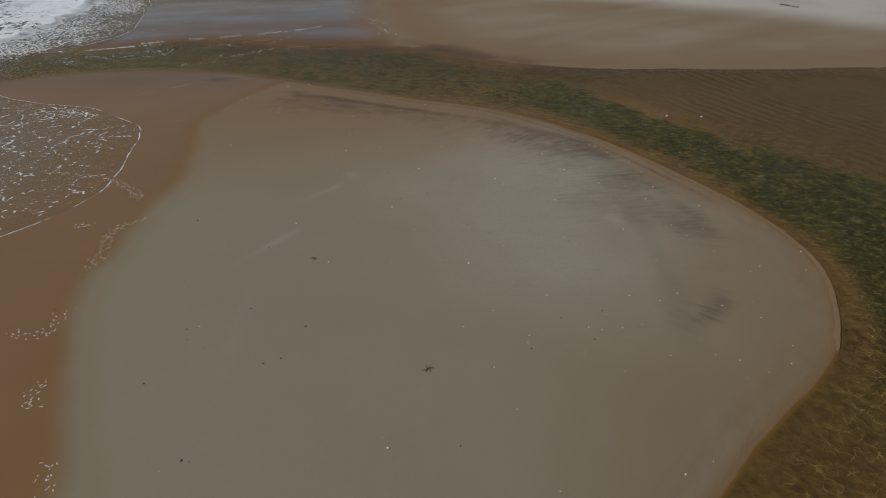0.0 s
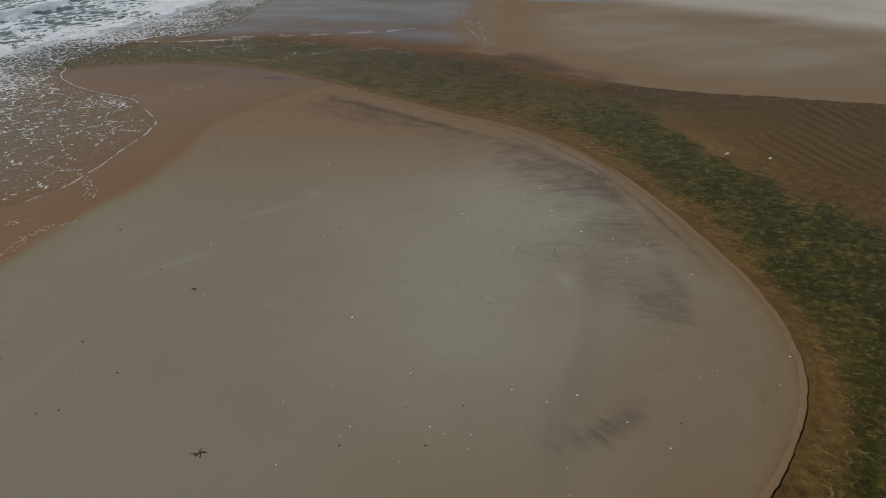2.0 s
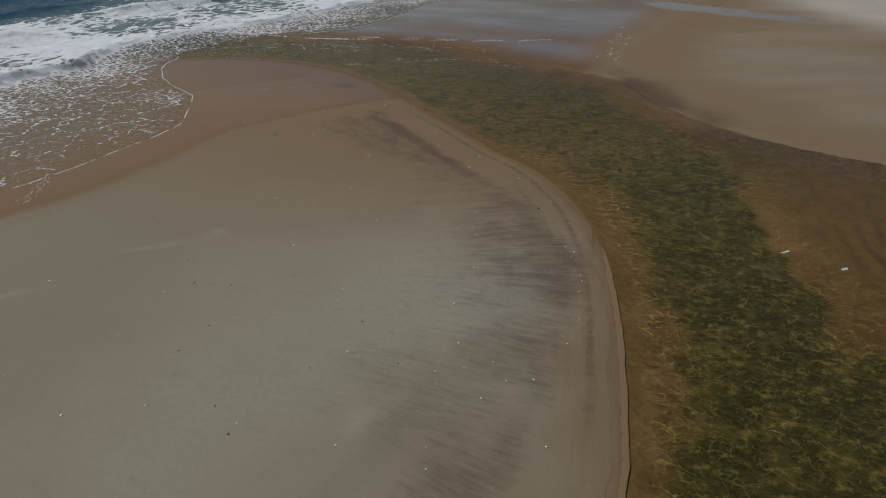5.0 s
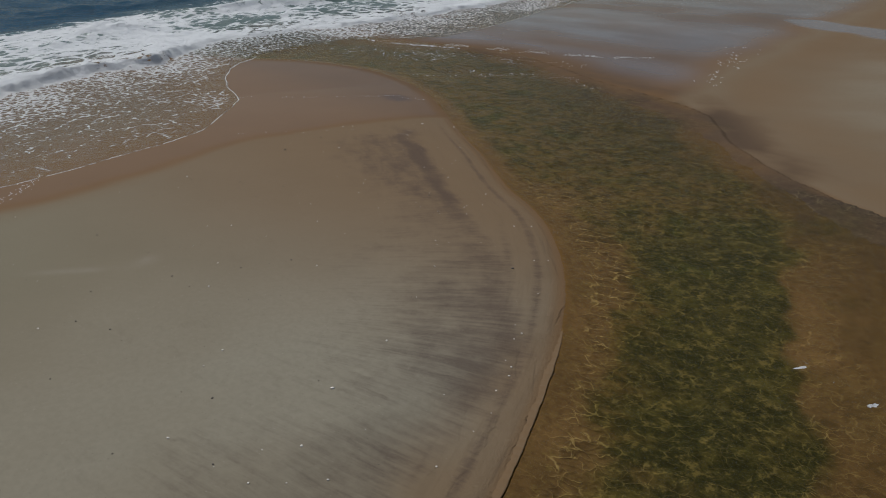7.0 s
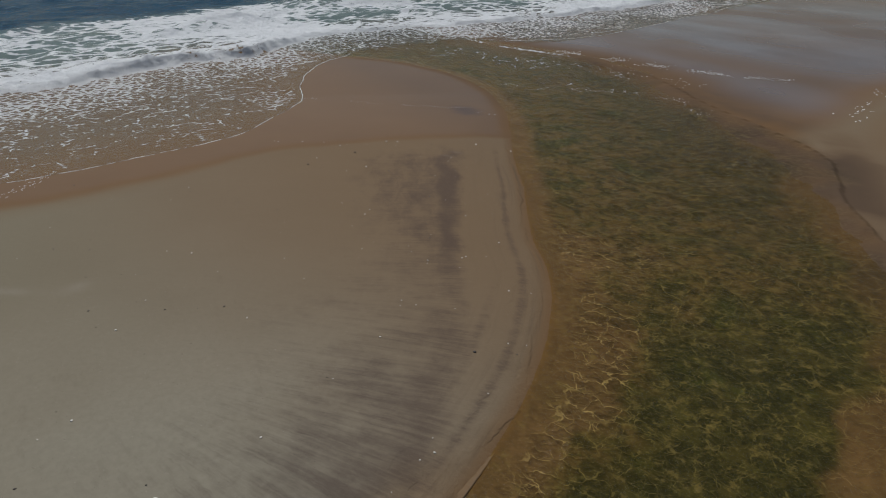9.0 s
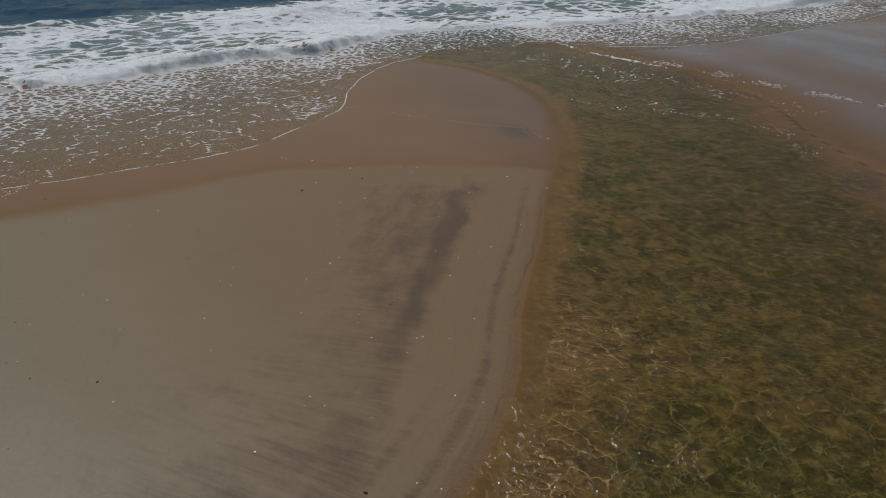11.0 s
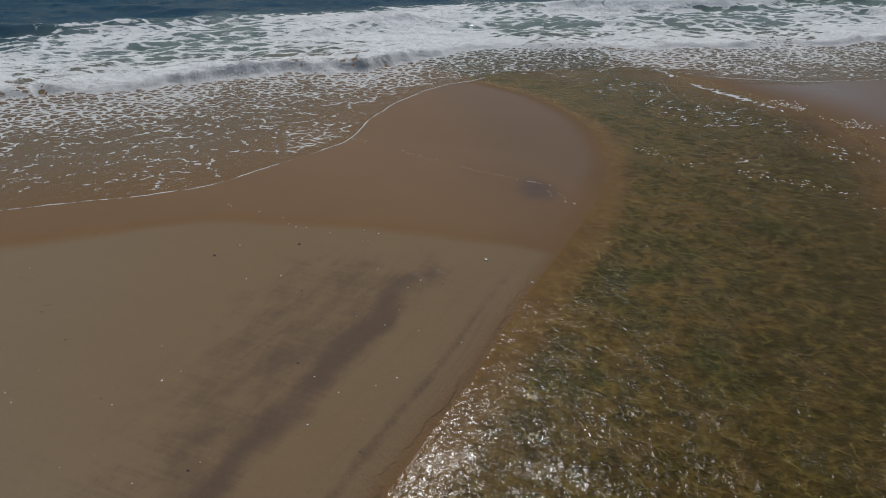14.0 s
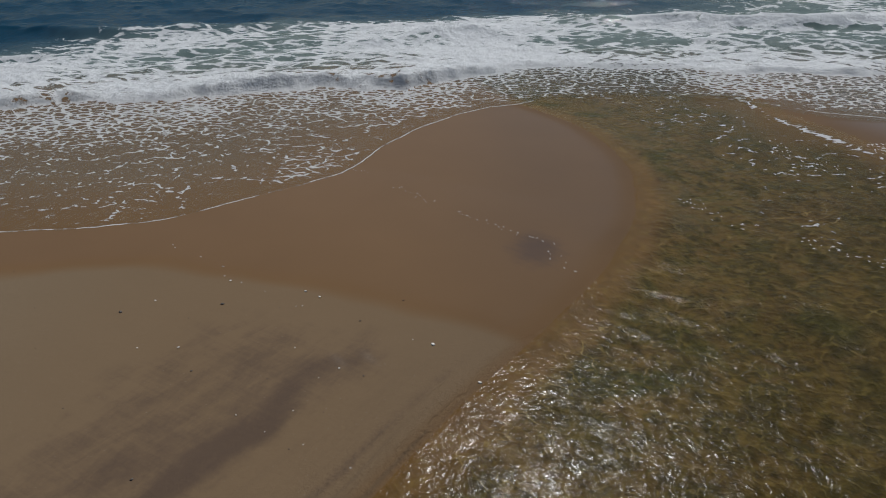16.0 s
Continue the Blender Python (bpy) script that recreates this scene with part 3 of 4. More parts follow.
# ---- ground and water ----
def sheet(name, heights, keep, material, attributes):
    """A sheet over the plan's grid, where keep holds, with values for its material."""
    idx = np.arange(NX * NY).reshape(NY, NX)
    quads = np.stack([idx[:-1, :-1], idx[:-1, 1:], idx[1:, 1:], idx[1:, :-1]], -1).reshape(-1, 4)
    quads = quads[keep[quads].any(1)]
    used, inverse = np.unique(quads, return_inverse=True)
    quads = inverse.reshape(-1, 4)
    me = bpy.data.meshes.new(name)
    me.vertices.add(len(used))
    me.vertices.foreach_set("co", np.stack([GX[used], GY[used], heights[used]], 1).astype(np.float32).ravel())
    me.loops.add(quads.size)
    me.loops.foreach_set("vertex_index", quads.astype(np.int32).ravel())
    me.polygons.add(len(quads))
    me.polygons.foreach_set("loop_start", np.arange(0, quads.size, 4, dtype=np.int32))
    me.polygons.foreach_set("use_smooth", np.ones(len(quads), bool))
    me.update(calc_edges=True)
    for key, values in attributes.items():
        me.attributes.new(key, "FLOAT", "POINT").data.foreach_set("value", values[used].astype(np.float32))
    me.materials.append(material)
    return new(name, me)


soft = 0.12 + 1.7 * step(6, 2, GX)
under = step(-0.02, 0.10, stream_d) * np.clip((-north_d + 0.15 + 0.55 * step(6, 2, GX) * fbm(GX, GY, 1.3, 3, 53)) / soft, 0, 1)
film = np.maximum(0.32 * step(-0.1, 0.8, wet_d) * step(-0.1, -0.6, stream_d), step(0.2, -2.5, far_d) * step(0.3, 3.5, north_d) * (stream_d > 0) * np.clip(0.72 + 0.4 * fbm(GX * 0.5, GY, 3.0, 3, 49), 0.1, 1)) * (1 - step(-0.1, 0.1, inside))
wet = np.maximum.reduce([(0.25 * step(-1.0, 0.2, wet_d) + 0.75 * step(-0.25, 0.35, wet_d)) * (stream_d < 1), np.maximum(0.8 * step(0.55, 0.02, -stream_d), np.maximum(0.55 * step(1.7, 0.3, -stream_d + 0.3 * fbm(GX, GY, 1.5, 3, 19)) * step(28, 24, GY) * step(2, 5, GX), 0.42 * step(4.2, 0.6, -stream_d + 0.8 * fbm(GX, GY, 3, 3, 19)) * step(21, 15, GY) * step(0, 4, GX))) * (stream_d <= 0), step(0.5, -1.5, far_d) * (stream_d > 0), step(-0.2, 0.2, stream_d) * step(0.6, -0.2, north_d)])
wet = np.maximum(wet, 0.42 * step(21, 29, GY) * (stream_d < 0))
wet = np.maximum(wet, (0.46 - 0.36 * step(1, 6, far_d)) * step(-0.5, 1.5, far_d) * (0.9 + 0.3 * fbm(GX, GY, 4, 3, 54)))
fringe = np.exp(-((north_d - 0.3) / 1.7) ** 2) * step(8, 3, GX) * step(-14, -8, GX) * np.clip(0.55 + 0.9 * fbm(GX * 0.6, GY, 1.6, 4, 57), 0, 1)
wet = np.maximum(wet, fringe * (stream_d > 0))
# dune-dry sand far up the other beach, a damp belt below it
upper = GX * 0.62 + GY * 0.78 + 1.2 * fbm(GX, GY, 9, 3, 39)
pale = step(47.5, 53.5, upper) * step(3, 9, far_d) * (0.85 + 0.3 * fbm(GX, GY, 6, 3, 40))
wet = np.maximum(wet, 0.42 * step(40, 43.5, upper) * step(50, 46, upper) * step(0, 4, far_d) * (0.8 + 0.5 * fbm(GX, GY, 7, 3, 41)))
for sx, sy, rx, ry, turn, amt in ((-3.0, 20.7, 0.2, 0.3, 20, 0.34), (-3.5, 19.6, 0.13, 0.7, -35, 0.28), (4.0, 17.4, 0.22, 0.3, 0, 0.30), (-4.3, 16.2, 0.12, 0.9, -30, 0.22),
                                  (-4.2, 12.4, 0.15, 1.3, 5, 0.12), (-6.65, 31.15, 0.16, 0.06, 40, 0.6), (-6.55, 30.7, 0.16, 0.06, 40, 0.5)):
    c0, s0 = math.cos(radians(turn)), math.sin(radians(turn))
    u, v = (GX - sx) * c0 + (GY - sy) * s0, -(GX - sx) * s0 + (GY - sy) * c0
    pale = np.maximum(pale, 0.7 * amt * np.exp(-(u / rx) ** 2 - (v / ry) ** 2) * (0.8 + 0.6 * fbm(GX, GY, 0.4, 2, 42)))
u, v = (GX + 3.6) * 0.946 - (GY - 61.8) * 0.325, (GX + 3.6) * 0.325 + (GY - 61.8) * 0.946
pool = step(1.25, 0.75, np.hypot(u / 6.8, v / 1.5) + 0.35 * fbm(GX, GY, 3.0, 3, 55))
film, wet, pale = np.maximum(film, pool), np.maximum(wet, pool), pale * (1 - pool)
along = step(0, 2.5, dark_s) * (0.28 + 0.72 * step(23.6, 21.6, dark_s)) * step(29.0, 27.0, dark_s)
inner = -dark_d + 0.30 * fbm(GX, GY, 1.4, 3, 45)
west = step(11.0, 6.5, dark_s)
fan = step(-0.45, 0.25, inner) * (0.36 + 0.46 * np.exp(-np.clip(inner - 0.3, 0, 99) / 1.2)) * step(5.6, 1.2, inner) * (1 - step(21.5, 24, dark_s) * step(0.7, 1.5, inner))
twin = np.maximum(0.95 * np.exp(-((inner - 0.25) / 0.36) ** 2), 0.62 * np.exp(-((inner - 1.15) / 0.34) ** 2))
twin = np.maximum(twin, 0.50 * step(-0.25, 0.3, inner) * step(3.4, 1.0, inner))
dark = along * (1.0 + 0.25 * west) * (0.9 + 0.35 * np.exp(-((dark_s - 19.5) / 2.6) ** 2)) * (west * twin + (1 - west) * fan)
dark = dark * np.clip(0.85 + 0.5 * fbm(GX, GY, 2.5, 2, 43), 0, 1.2)
# thin dark stripes that run parallel to the bank
dark = np.maximum(dark, 0.50 * np.exp(-((stream_d + 1.15) / 0.12) ** 2) * step(-1, 2, GX) * step(17, 21, GY))
dark = np.maximum(dark, 0.6 * np.exp(-((stream_d + 0.55) / 0.10) ** 2) * step(-8, -5, GX) * step(17, 21, GY))
u, v = (GX - 5.23) * 0.6 + (GY - 13.06) * 0.8, -(GX - 5.23) * 0.8 + (GY - 13.06) * 0.6
dark = np.maximum(dark, 0.62 * np.exp(-(u / 1.0) ** 2 - ((v - 0.2 * u * u) / 0.38) ** 2))
dark = np.maximum(dark, 1.0 * np.exp(-(((GX + 10.5) / 0.75) ** 2 + ((GY - 33.7) / 0.5) ** 2)))
for sx, sy, ln in ((3.28, 21.09, 1.0), (4.1, 20.0, 0.9), (2.71, 18.68, 0.7)):
    u, v = (GX - sx) * 0.86 + (GY - sy) * 0.5, -(GX - sx) * 0.5 + (GY - sy) * 0.86
    dark = np.maximum(dark, 0.7 * step(0.0, 0.1, u) * np.exp(-np.clip(u, 0, 99) / (0.5 * ln)) * np.exp(-(v / 0.07) ** 2))
drier = np.clip(1.05 * np.exp(-(((GX - 2.5) / 5.1) ** 2 + ((GY - 18.6) / 6.4) ** 2) ** 1.3) * (1 + 0.35 * fbm(GX, GY, 3, 3, 46)) + (0.30 + 0.40 * fbm(GX + 0.8 * GY, (GY - 0.8 * GX) * 3, 9, 3, 47)) * step(2, 6, far_d), 0, 1)
peat = (1 - 0.75 * shallow) * step(0.2, 1.0, -algae_e) * step(-0.4, 0.1, -north_d) * step(6.0, 1.5, -north_d) * step(12, 4, GX)
algae = np.clip(0.4 * weed * step(23, 19, GY) + weed * (0.66 + 0.5 * fbm(GX, GY, 2.2, 3, 44)) + 0.20 * step(0.3, 1.6, inside) * step(9, 4, GX) + 0.15 * step(9, 14, GX) - 0.12 * step(1, -4, GX) + 0.48 * step(-1.5, -5, GX) * step(0.0, 0.5, stream_d) * step(4.5, 1.5, stream_d), 0, 1)
ground = sheet("ground", GZ, np.ones(NX * NY, bool), SAND, {"wet": np.clip(wet, 0, 1), "under": under, "pale": np.clip(pale, 0, 1), "dark": np.clip(dark, 0, 1), "peat": peat,
                                                        "algae": algae, "film": film, "ripples": shallow * np.clip(0.45 + 1.0 * fbm(GX, GY, 3.0, 2, 13), 0, 1), "shoal": np.clip(np.maximum(np.maximum(np.exp(-((GX - 7.0) / 2.6) ** 2 - ((GY - 29.0) / 3.5) ** 2), 0.8 * step(2.2, 0.4, stream_d + 0.5 * fbm(GX, GY, 1.2, 3, 56)) * step(10, 15, GY) * (0.3 + 0.7 * step(-5, 0, GX))), 0.95 * step(1.0, 0.35, stream_d + 0.25 * fbm(GX, GY, 1.2, 3, 56)) * (0.25 + 0.75 * step(13, 18, GY))), 0, 1), "olive": step(25, 17, GY), "lush": weed * np.maximum(step(27, 21, GY), 0.9 * step(1.5, 4.5, GX) * step(35, 30, GY)) * np.clip(1.0 + 0.4 * fbm(GX, GY, 2.5, 3, 48), 0.5, 1) * step(-0.6, 0.8, algae_w), "soaked": np.maximum(0.85 * fringe, 0.5 * step(-0.5, -4, far_d) * step(30, 36, GY) * np.clip(0.75 + 0.4 * fbm(GX * 0.6, GY, 3.5, 3, 49), 0, 1)), "bankside": np.exp(-np.clip(-stream_d - 0.1, 0, 99) / 0.75) * (stream_d < 0.02) * step(-9, -5, GX) * (1 - 0.65 * step(21, 17, GY)), "drier": drier, "calm": np.clip(np.maximum(np.maximum(shallow * 1.3, 0.68 * step(-0.3, 0.3, -algae_e) * step(1, 4, GX)), np.maximum(0.6 * step(13, 10, GY) * step(3.5, 1.5, stream_d), 0.12 * step(3.5, 0.0, GX))), 0, 1), "flow_s": flow_s, "flow_d": stream_d, "dark_s": dark_s, "dark_d": dark_d})
tagged(ground, "tan beach sand, damp brown towards the sea and stream", "ground", kind="structure")
sea = sheet("sea", sea_z, (swash_d > -0.25) & ((white_d > -3) | (stream_d < 0.6) | (north_d > -0.4) | (swash_d > 0.2)), SEA, {"foam": foam, "depth": deepness, "fine": fine, "rim": np.where(white_d < -0.5, swash_d, 9.0), "milk_sheen": np.maximum(step(-0.5, 1.0, white_d) * step(2.5, -5.0, deep_d), step(0.5, -1.0, white_d))})
sea.visible_shadow = False
tagged(sea, "dark blue sea with white foaming surf running up the sand", "sea", kind="structure")
stream = sheet("stream", flow, (inside > -0.3) & (swash_d < 0.5), STREAM, {"foam": foam_and_sheen, "depth": inside * 0, "fine": inside * 0 + 1, "rim": inside * 0 + 9, "milk_sheen": inside * 0, "flow_s": flow_s, "flow_d": stream_d})
stream.visible_shadow = False
tagged(stream, "shallow clear rippling stream over green weed", "stream", kind="structure")


def bank_edge():
    """The crumbling little cliff where the stream undercuts the sand."""
    line = smooth_line(BANK, 60)
    keep = (line[:, 1] < 26.6) & (line[:, 1] > 11.0) & (line[:, 0] > 3.4)
    line = line[keep]
    gap = np.concatenate([[0], np.cumsum(np.hypot(*np.diff(line, axis=0).T))])
    along = np.arange(0, gap[-1], 0.035)
    px, py = np.interp(along, gap, line[:, 0]), np.interp(along, gap, line[:, 1])
    tx, ty = np.gradient(px), np.gradient(py)
    ln = np.hypot(tx, ty)
    nx, ny = -ty / ln, tx / ln
    shift = 0.03 - 0.05 * fbm(px, py, 2.2, 3, 1) + 0.012 * fbm(px, py, 0.35, 3, 50)
    fade = step(0, 3.0, along) * step(0, 1.5, along[-1] - along)
    rows = []
    for out, up in ((-0.14, 0.002), (-0.06, 0.004), (0.0, 0.004), (0.010, -0.002), (0.006, -0.02), (-0.01, -0.10)):
        o = shift + out + 0.006 * fbm(px + out * 5, py, 0.12, 2, 51)
        x, y = px + nx * o, py + ny * o
        base = np.array([surface(a - 0.16 * c, b - 0.16 * d) for a, b, c, d in zip(px, py, nx, ny)]) if out > -0.1 else np.array([surface(a, b) for a, b in zip(x, y)])
        rows.append(np.stack([x, y, base - 0.05 * (1 - 0.86 * fade) + up + 0.004 * fbm(x, y, 0.2, 2, 52)], 1))
    v = np.stack(rows, 1)
    n, m = v.shape[:2]
    idx = np.arange(n * m).reshape(n, m)
    quads = np.stack([idx[:-1, :-1], idx[1:, :-1], idx[1:, 1:], idx[:-1, 1:]], -1).reshape(-1, 4)
    me = bpy.data.meshes.new("bank_edge")
    me.from_pydata(v.reshape(-1, 3).tolist(), [], quads.tolist())
    near = np.searchsorted(ys, py - 0.16 * ny) * NX + np.searchsorted(xs, px - 0.16 * nx)
    for key, values in (("wet", wet), ("drier", drier), ("olive", step(25, 17, GY))):
        me.attributes.new(key, "FLOAT", "POINT").data.foreach_set("value", np.repeat(values[near], m).astype(np.float32))
    me.materials.append(SAND)
    return tagged(new("bank_edge", me), "low crumbling sand edge undercut by the stream", "bank", kind="structure")


# ---- small things on the sand ----
def surface(x, y):
    """Height of the ground at a place."""
    i = int(np.clip(np.searchsorted(xs, x) - 1, 0, NX - 2))
    j = int(np.clip(np.searchsorted(ys, y) - 1, 0, NY - 2))
    u, v = (x - xs[i]) / (xs[i + 1] - xs[i]), (y - ys[j]) / (ys[j + 1] - ys[j])
    q = GZ.reshape(NY, NX)
    return float((q[j, i] * (1 - u) + q[j, i + 1] * u) * (1 - v) + (q[j + 1, i] * (1 - u) + q[j + 1, i + 1] * u) * v)


def mesh_of(name, bm, material):
    me = bpy.data.meshes.new(name)
    bm.normal_update()
    bm.to_mesh(me)
    bm.free()
    for p in me.polygons:
        p.use_smooth = True
    me.materials.append(material)
    return me


def shell_mesh(seed, material):
    """A ribbed, domed half shell, hinge to one side, one unit long."""
    rng, bm = random.Random(seed), bmesh.new()
    rings, ribs = 5, 16
    top = bm.verts.new((-0.42, 0, 0.10))
    last = None
    wide = rng.uniform(0.75, 0.95)
    for r in range(1, rings + 1):
        f = r / rings
        row = []
        for k in range(ribs):
            a = 2 * math.pi * k / ribs
            rib = 1 + (0.05 * f if k % 2 else 0)
            x = -0.42 + f * (0.42 + 0.5 * math.cos(a) * rib)
            y = f * 0.5 * math.sin(a) * wide * rib
            row.append(bm.verts.new((x, y, 0.34 * (1 - f ** 2) * (0.4 + 0.6 * f) + 0.02 * (k % 2) * f)))
        for k in range(ribs):
            b = (k + 1) % ribs
            bm.faces.new((top, row[k], row[b]) if last is None else (last[k], row[k], row[b], last[b]))
        last = row
    rim = [bm.verts.new((v.co.x * 0.94, v.co.y * 0.94, -0.03)) for v in last]
    for k in range(ribs):
        b = (k + 1) % ribs
        bm.faces.new((last[k], rim[k], rim[b], last[b]))
    return mesh_of("shell", bm, material)


def pebble_mesh(seed, material):
    rng, bm = random.Random(seed), bmesh.new()
    bmesh.ops.create_icosphere(bm, subdivisions=2, radius=0.5)
    for v in bm.verts:
        v.co *= 1 + 0.35 * noise.noise(v.co * 2.1 + Vector((seed * 3.7, 0, 0)))
        v.co.z *= 0.55
        v.co.y *= 0.75
    return mesh_of("pebble", bm, material)


def strip(bm, points, width, up=Vector((0, 0, 1))):
    """A thin closed ribbon along points, tapering to its ends."""
    rows = []
    for i, p in enumerate(points):
        a, b = points[max(i - 1, 0)], points[min(i + 1, len(points) - 1)]
        across = (b - a).cross(up).normalized()
        w = width * (0.25 + 0.75 * math.sin(math.pi * (i + 0.5) / len(points)))
        rows.append([bm.verts.new(p + across * w * sx + up * 0.004 * sz) for sx, sz in ((-1, 0), (0, 1), (1, 0), (0, -1))])
    for a, b in zip(rows[:-1], rows[1:]):
        for k in range(4):
            bm.faces.new((a[k], a[(k + 1) % 4], b[(k + 1) % 4], b[k]))
    bm.faces.new(rows[0][::-1])
    bm.faces.new(rows[-1])


def part(name, bm, material, parent, label=""):
    """Links a bmesh as one mesh object under a thing."""
    ob = tagged(new(name, mesh_of(name, bm, material)), label)
    ob.parent = parent
    return ob


def seaweed(seed, size, material):
    """A wrack of curled, crossing ribbons, each a frond of its own."""
    rng, base = random.Random(seed), new("seaweed")
    for _ in range(9):
        bm = bmesh.new()
        a, bend = rng.uniform(0, 2 * math.pi), rng.uniform(-2.2, 2.2)
        p = Vector((rng.uniform(-0.25, 0.25), rng.uniform(-0.15, 0.15), rng.uniform(0.02, 0.12))) * size
        pts = []
        for i in range(7):
            pts.append(p.copy())
            a += bend / 6
            p = p + Vector((math.cos(a), math.sin(a), rng.uniform(-0.25, 0.2))) * size * 0.12
            p.z = max(p.z, 0.004)
        strip(bm, pts, size * rng.uniform(0.03, 0.06))
        part("frond", bm, material, base)
    return base


def branch(length, radius, bend=4.0):
    """A bent, tapering, knotty branch along x, from its thick end."""
    bm, rows = bmesh.new(), []
    for i in range(15):
        f = i / 14
        c = Vector(((f - 0.5) * length, 0.05 * length * math.sin(f * bend), radius * (1 + 0.5 * math.sin(f * 7))))
        r = radius * (1.1 - 0.7 * f) * (1 + 0.18 * math.sin(i * 2.7))
        rows.append([bm.verts.new(c + Vector((0, math.cos(a) * r, math.sin(a) * r))) for a in (2 * math.pi * k / 9 for k in range(9))])
    for a, b in zip(rows[:-1], rows[1:]):
        for k in range(9):
            bm.faces.new((a[k], b[k], b[(k + 1) % 9], a[(k + 1) % 9]))
    bm.faces.new(rows[0])
    bm.faces.new(rows[-1][::-1])
    return bm


def driftwood(material):
    base = new("driftwood")
    part("stem", branch(1.5, 0.05), material, base)
    for x, turn, ln in ((0.25, 38, 0.34), (-0.15, -46, 0.26)):
        bm = branch(ln, 0.018, 3.0)
        bmesh.ops.transform(bm, matrix=pose(x, 0.03, 0.03, 0, -6, turn) @ pose(ln * 0.5, 0, 0), verts=bm.verts)
        part("twig", bm, material, base)
    return base


SHELL = plain_material("shell_white", (0.72, 0.68, 0.60), (0.55, 0.49, 0.42), 30, 0.5)
STONE = plain_material("pebble_dark", (0.05, 0.04, 0.033), (0.11, 0.085, 0.065), 25, 0.7)
WRACK = plain_material("dry_weed", (0.10, 0.055, 0.022), (0.17, 0.10, 0.04), 25, 0.7)
WOOD = plain_material("driftwood", (0.13, 0.10, 0.08), (0.24, 0.20, 0.16), 14, 0.85)

rng = random.Random(11)
shells = [tagged(new("shell", shell_mesh(k, SHELL)), "small white weathered sea shell lying on the sand", "shell", "shells on the sand") for k in range(4)]
pebbles = [tagged(new("pebble", pebble_mesh(k, STONE)), "small dark brown pebble lying on the sand", "pebble", "pebbles on the sand") for k in range(3)]


def lay(kinds, used, x, y, size):
    """Puts one of a kind on the sand, the first of each as built, later ones as copies."""
    k = rng.randrange(len(kinds))
    m = pose(x, y, surface(x, y) + 0.002, rng.uniform(-8, 8), rng.uniform(-8, 8), rng.uniform(0, 360))
    ob = kinds[k]
    if k in used:
        ob = copy_thing(ob, m)
    else:
        used.add(k)
    ob.matrix_basis = m @ Matrix.Scale(size, 4)
    return ob


used_shells, used_pebbles = set(), set()
for x, y, size in ((0.31, 14.98, 0.07), (3.28, 21.09, 0.09), (2.71, 18.68, 0.06), (4.1, 19.99, 0.06), (4.65, 23.71, 0.05), (8.1, 15.84, 0.07), (-7.09, 32.03, 0.09), (-6.3, 32.75, 0.08),
                   (-8.5, 29.77, 0.07), (-8.33, 30.05, 0.07), (-8.77, 28.4, 0.06), (-8.0, 27.4, 0.05), (-6.67, 28.31, 0.06), (5.42, 17.18, 0.05)):
    lay(shells, used_shells, x, y, size * 0.75)
for x, y, size in ((2.28, 26.32, 0.07), (-7.97, 28.53, 0.07), (-4.12, 8.67, 0.06), (2.6, 11.9, 0.05), (-7.6, 27.0, 0.07), (-6.6, 17.6, 0.07), (-5.4, 10.6, 0.05), (-2.9, 12.4, 0.05)):
    lay(pebbles, used_pebbles, x, y, size)


def on_mound(x, y, margin):
    i, j = int(np.searchsorted(xs, x)), int(np.searchsorted(ys, y))
    return mound_in[j * NX + i] > margin


count = 0
while count < 150:
    x, y = rng.uniform(-8, 8.4), rng.uniform(7, 32)
    if on_mound(x, y, 0.15):
        band = abs(float(dark_d[int(np.searchsorted(ys, y)) * NX + int(np.searchsorted(xs, x))]))
        if rng.random() < 0.25 + 0.75 * math.exp(-(band / 2.2) ** 2):
            lay(shells, used_shells, x, y, 0.018 + 0.028 * rng.random() ** 2)
            count += 1
count = 0
while count < 110:
    x, y = rng.uniform(-9.5, 8.2), rng.uniform(7, 32)
    if on_mound(x, y, -1.0):
        lay(pebbles, used_pebbles, x, y, 0.018 + 0.03 * rng.random() ** 2)
        count += 1
for x, y, size, turn in ((-0.5, 10.95, 0.14, 30), (-3.2, 15.3, 0.10, 80)):
    weed_ob = tagged(seaweed(int(turn), size, WRACK), "small dry brown scrap of seaweed on the sand", "seaweed", "seaweed scraps")
    weed_ob.matrix_basis = pose(x, y, surface(x, y), 0, 0, turn)
stick = tagged(driftwood(WOOD), "thin grey driftwood stick on pale dry sand", "driftwood")
stick.matrix_basis = pose(22.2, 51.7, surface(22.2, 51.7), 0, 0, -62)


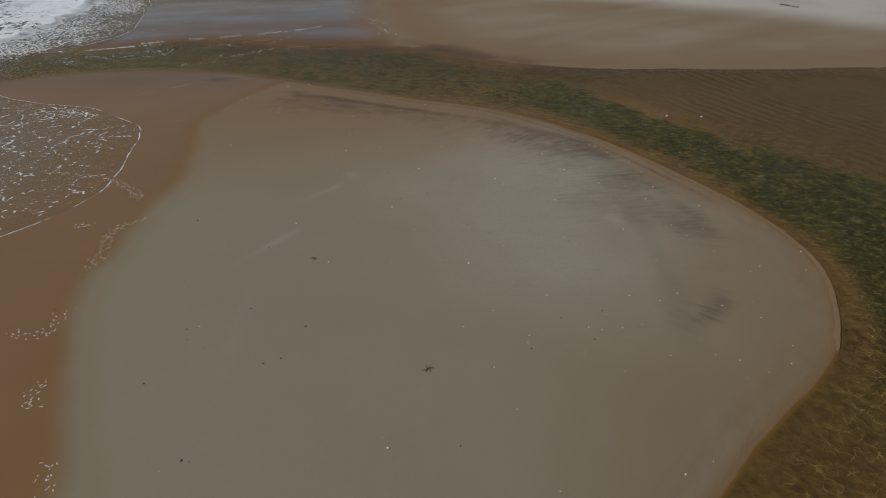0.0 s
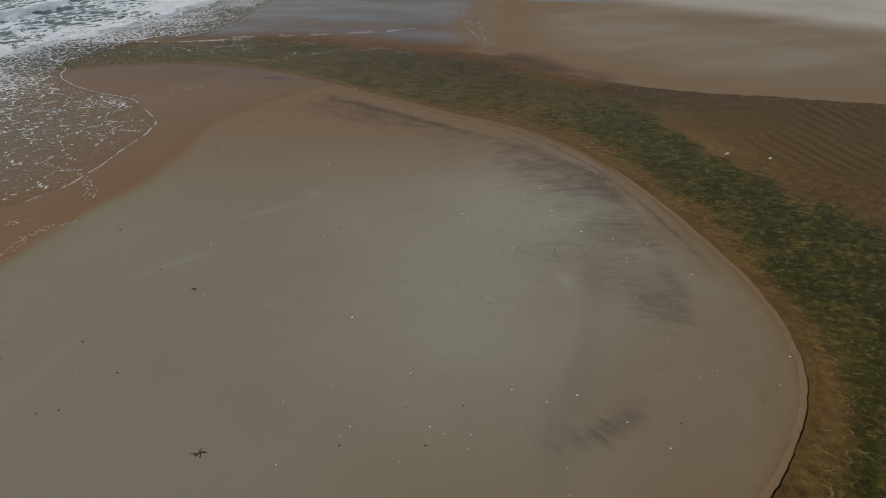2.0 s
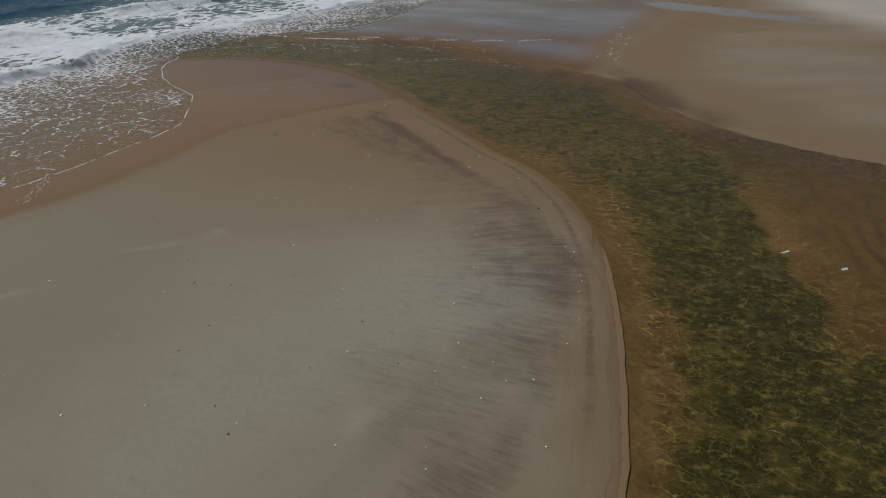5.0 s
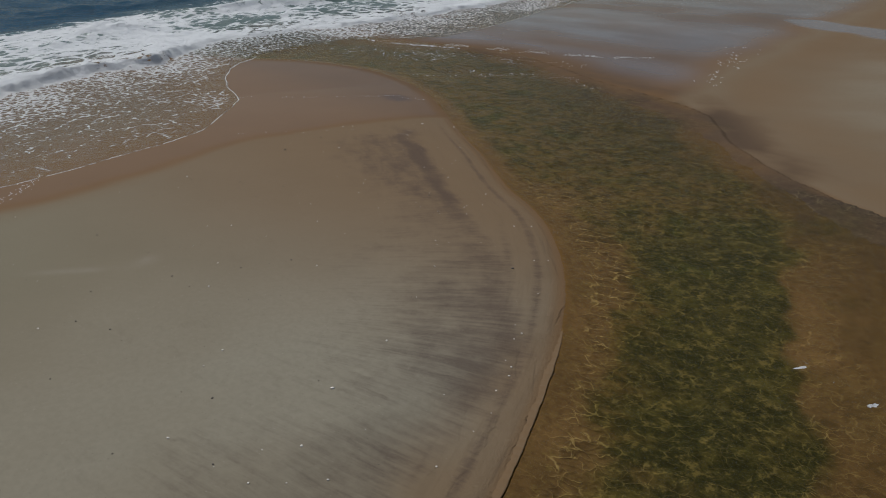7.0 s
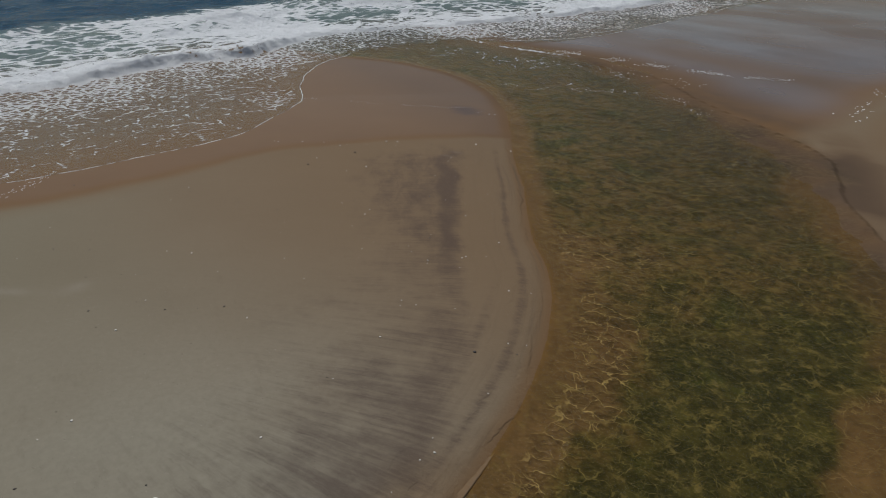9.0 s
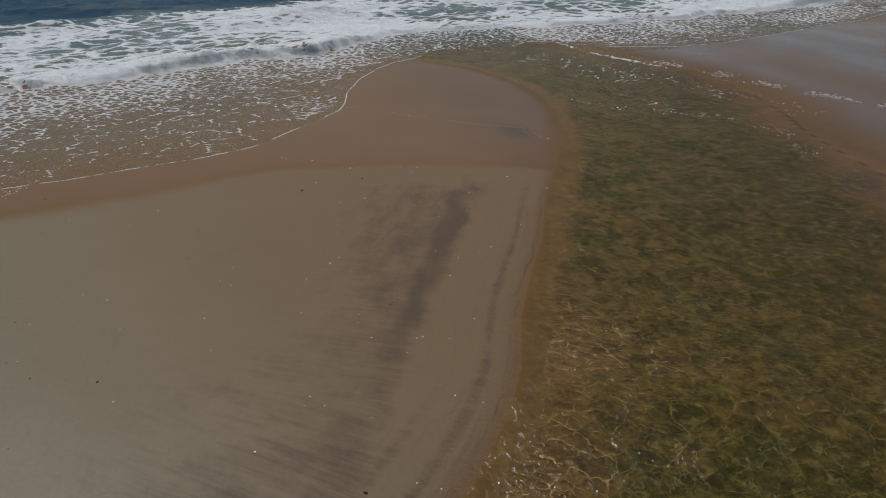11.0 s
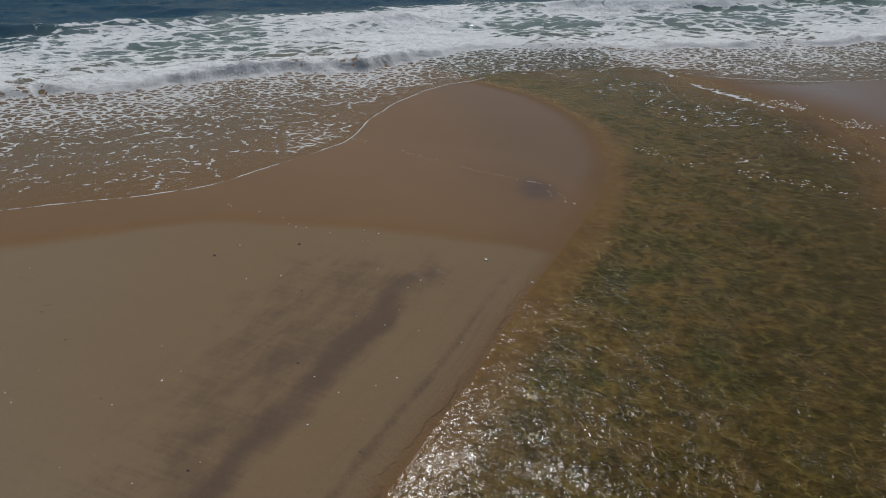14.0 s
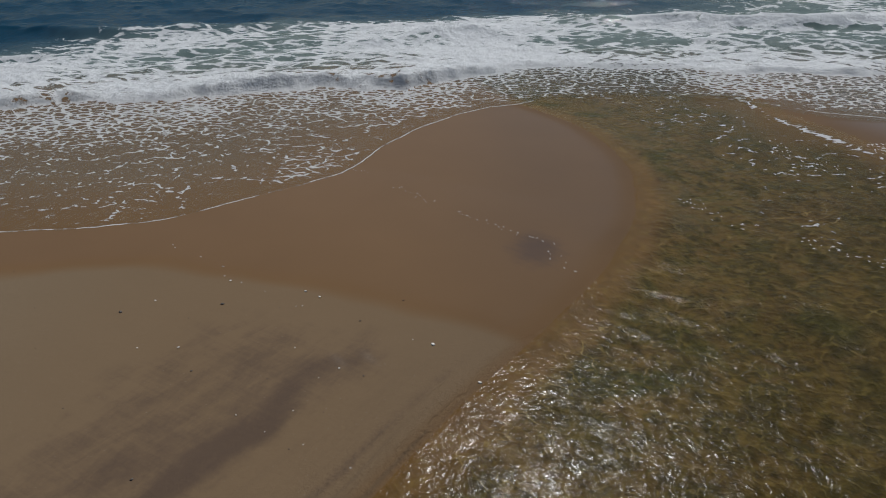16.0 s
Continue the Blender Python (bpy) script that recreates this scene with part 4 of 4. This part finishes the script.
# ---- foam left behind on the wet sand ----
def scum(name, points, width, density, size, seed):
    """Flat bubbly flecks strewn along a line, in broken runs."""
    rng, bm = random.Random(seed), bmesh.new()
    line = smooth_line(points, 8)
    for (ax, ay), (bx, by) in zip(line[:-1], line[1:]):
        n = math.hypot(bx - ax, by - ay)
        for _ in range(int(n * density) + (rng.random() < (n * density) % 1)):
            f = rng.random()
            off = rng.gauss(0, width)
            x, y = ax + (bx - ax) * f - (by - ay) / n * off, ay + (by - ay) * f + (bx - ax) / n * off
            if noise.noise(Vector((x * 0.9, y * 0.9, seed))) < -0.12:
                continue
            z, turn = max(surface(x, y), STREAM_Z + 0.012), math.atan2(by - ay, bx - ax) + rng.gauss(0, 0.5)
            ln, wd = size * rng.uniform(0.5, 1.9), size * rng.uniform(0.25, 0.6)
            c, s = math.cos(turn), math.sin(turn)
            top = bm.verts.new((x, y, z + 0.010))
            rim = []
            for k in range(9):
                a = 2 * math.pi * k / 9
                r = rng.uniform(0.6, 1.15)
                u, v = ln * r * math.cos(a), wd * r * math.sin(a)
                rim.append(bm.verts.new((x + u * c - v * s, y + u * s + v * c, z + 0.002)))
            for k in range(9):
                bm.faces.new((top, rim[k], rim[(k + 1) % 9]))
    ob = new(name, mesh_of(name, bm, FROTH))
    return tagged(ob, "broken line of white foam flecks on wet sand", "foam", "foam left on the sand", "stuff")


FROTH = plain_material("froth", (0.74, 0.74, 0.71), (0.5, 0.48, 0.44), 40, 0.6)
scum("foam_line", [(-15.6, 28.6), (-14.7, 29.6), (-13.2, 31), (-11.9, 32.5), (-11.3, 33.3), (-10.7, 34.1), (-10.1, 34.1), (-9.6, 34.5)], 0.07, 9, 0.02, 1)
scum("foam_line", [(-10.5, 20.9), (-9.5, 20.2), (-8.7, 19.3), (-8.3, 18.4), (-8.2, 17.7), (-8.5, 17.2), (-8.5, 16.5), (-8.3, 15.6), (-8.3, 14.7), (-8.1, 13.5), (-7.9, 12.6), (-8.0, 12.2), (-8.7, 12.3)], 0.10, 26, 0.023, 2)
scum("foam_line", [(-9.7, 17.4), (-9.4, 17.5), (-8.7, 17.4)], 0.10, 26, 0.023, 3)
scum("foam_line", [(-7.4, 11.4), (-7.2, 10.6), (-7.2, 10.1), (-6.8, 9.8), (-6.3, 9), (-5.8, 8)], 0.07, 26, 0.024, 4)
scum("foam_line", [(-7.3, 31.9), (-8.2, 29.5), (-9.9, 27.2), (-10.5, 27)], 0.10, 2.5, 0.02, 5)
scum("foam_line", [(-3.8, 44), (-4.4, 47), (-5.2, 50), (-6.4, 53)], 0.35, 12, 0.06, 6)
scum("foam_line", [(-14.1, 21.9), (-12.9, 21.7), (-11.7, 21.4), (-10.5, 20.9)], 0.07, 18, 0.022, 7)
scum("foam_line", [(-11.3, 25.4), (-11.7, 24.2), (-11.9, 23.6)], 0.08, 8, 0.02, 8)
scum("foam_line", [(-17.5, 42.8), (-14.6, 44.0), (-11.8, 45.0), (-9.4, 46.2), (-8.1, 47.4)], 0.20, 60, 0.036, 9)
scum("foam_line", [(-13.4, 37.0), (-12.2, 37.9), (-10.6, 39.8), (-8.6, 41.3), (-6.2, 40.6)], 0.16, 16, 0.028, 10)
scum("foam_line", [(-18, 39.6), (-15.4, 41.2), (-12.6, 42.6), (-9.2, 43.4)], 0.30, 14, 0.03, 11)

bank_edge()
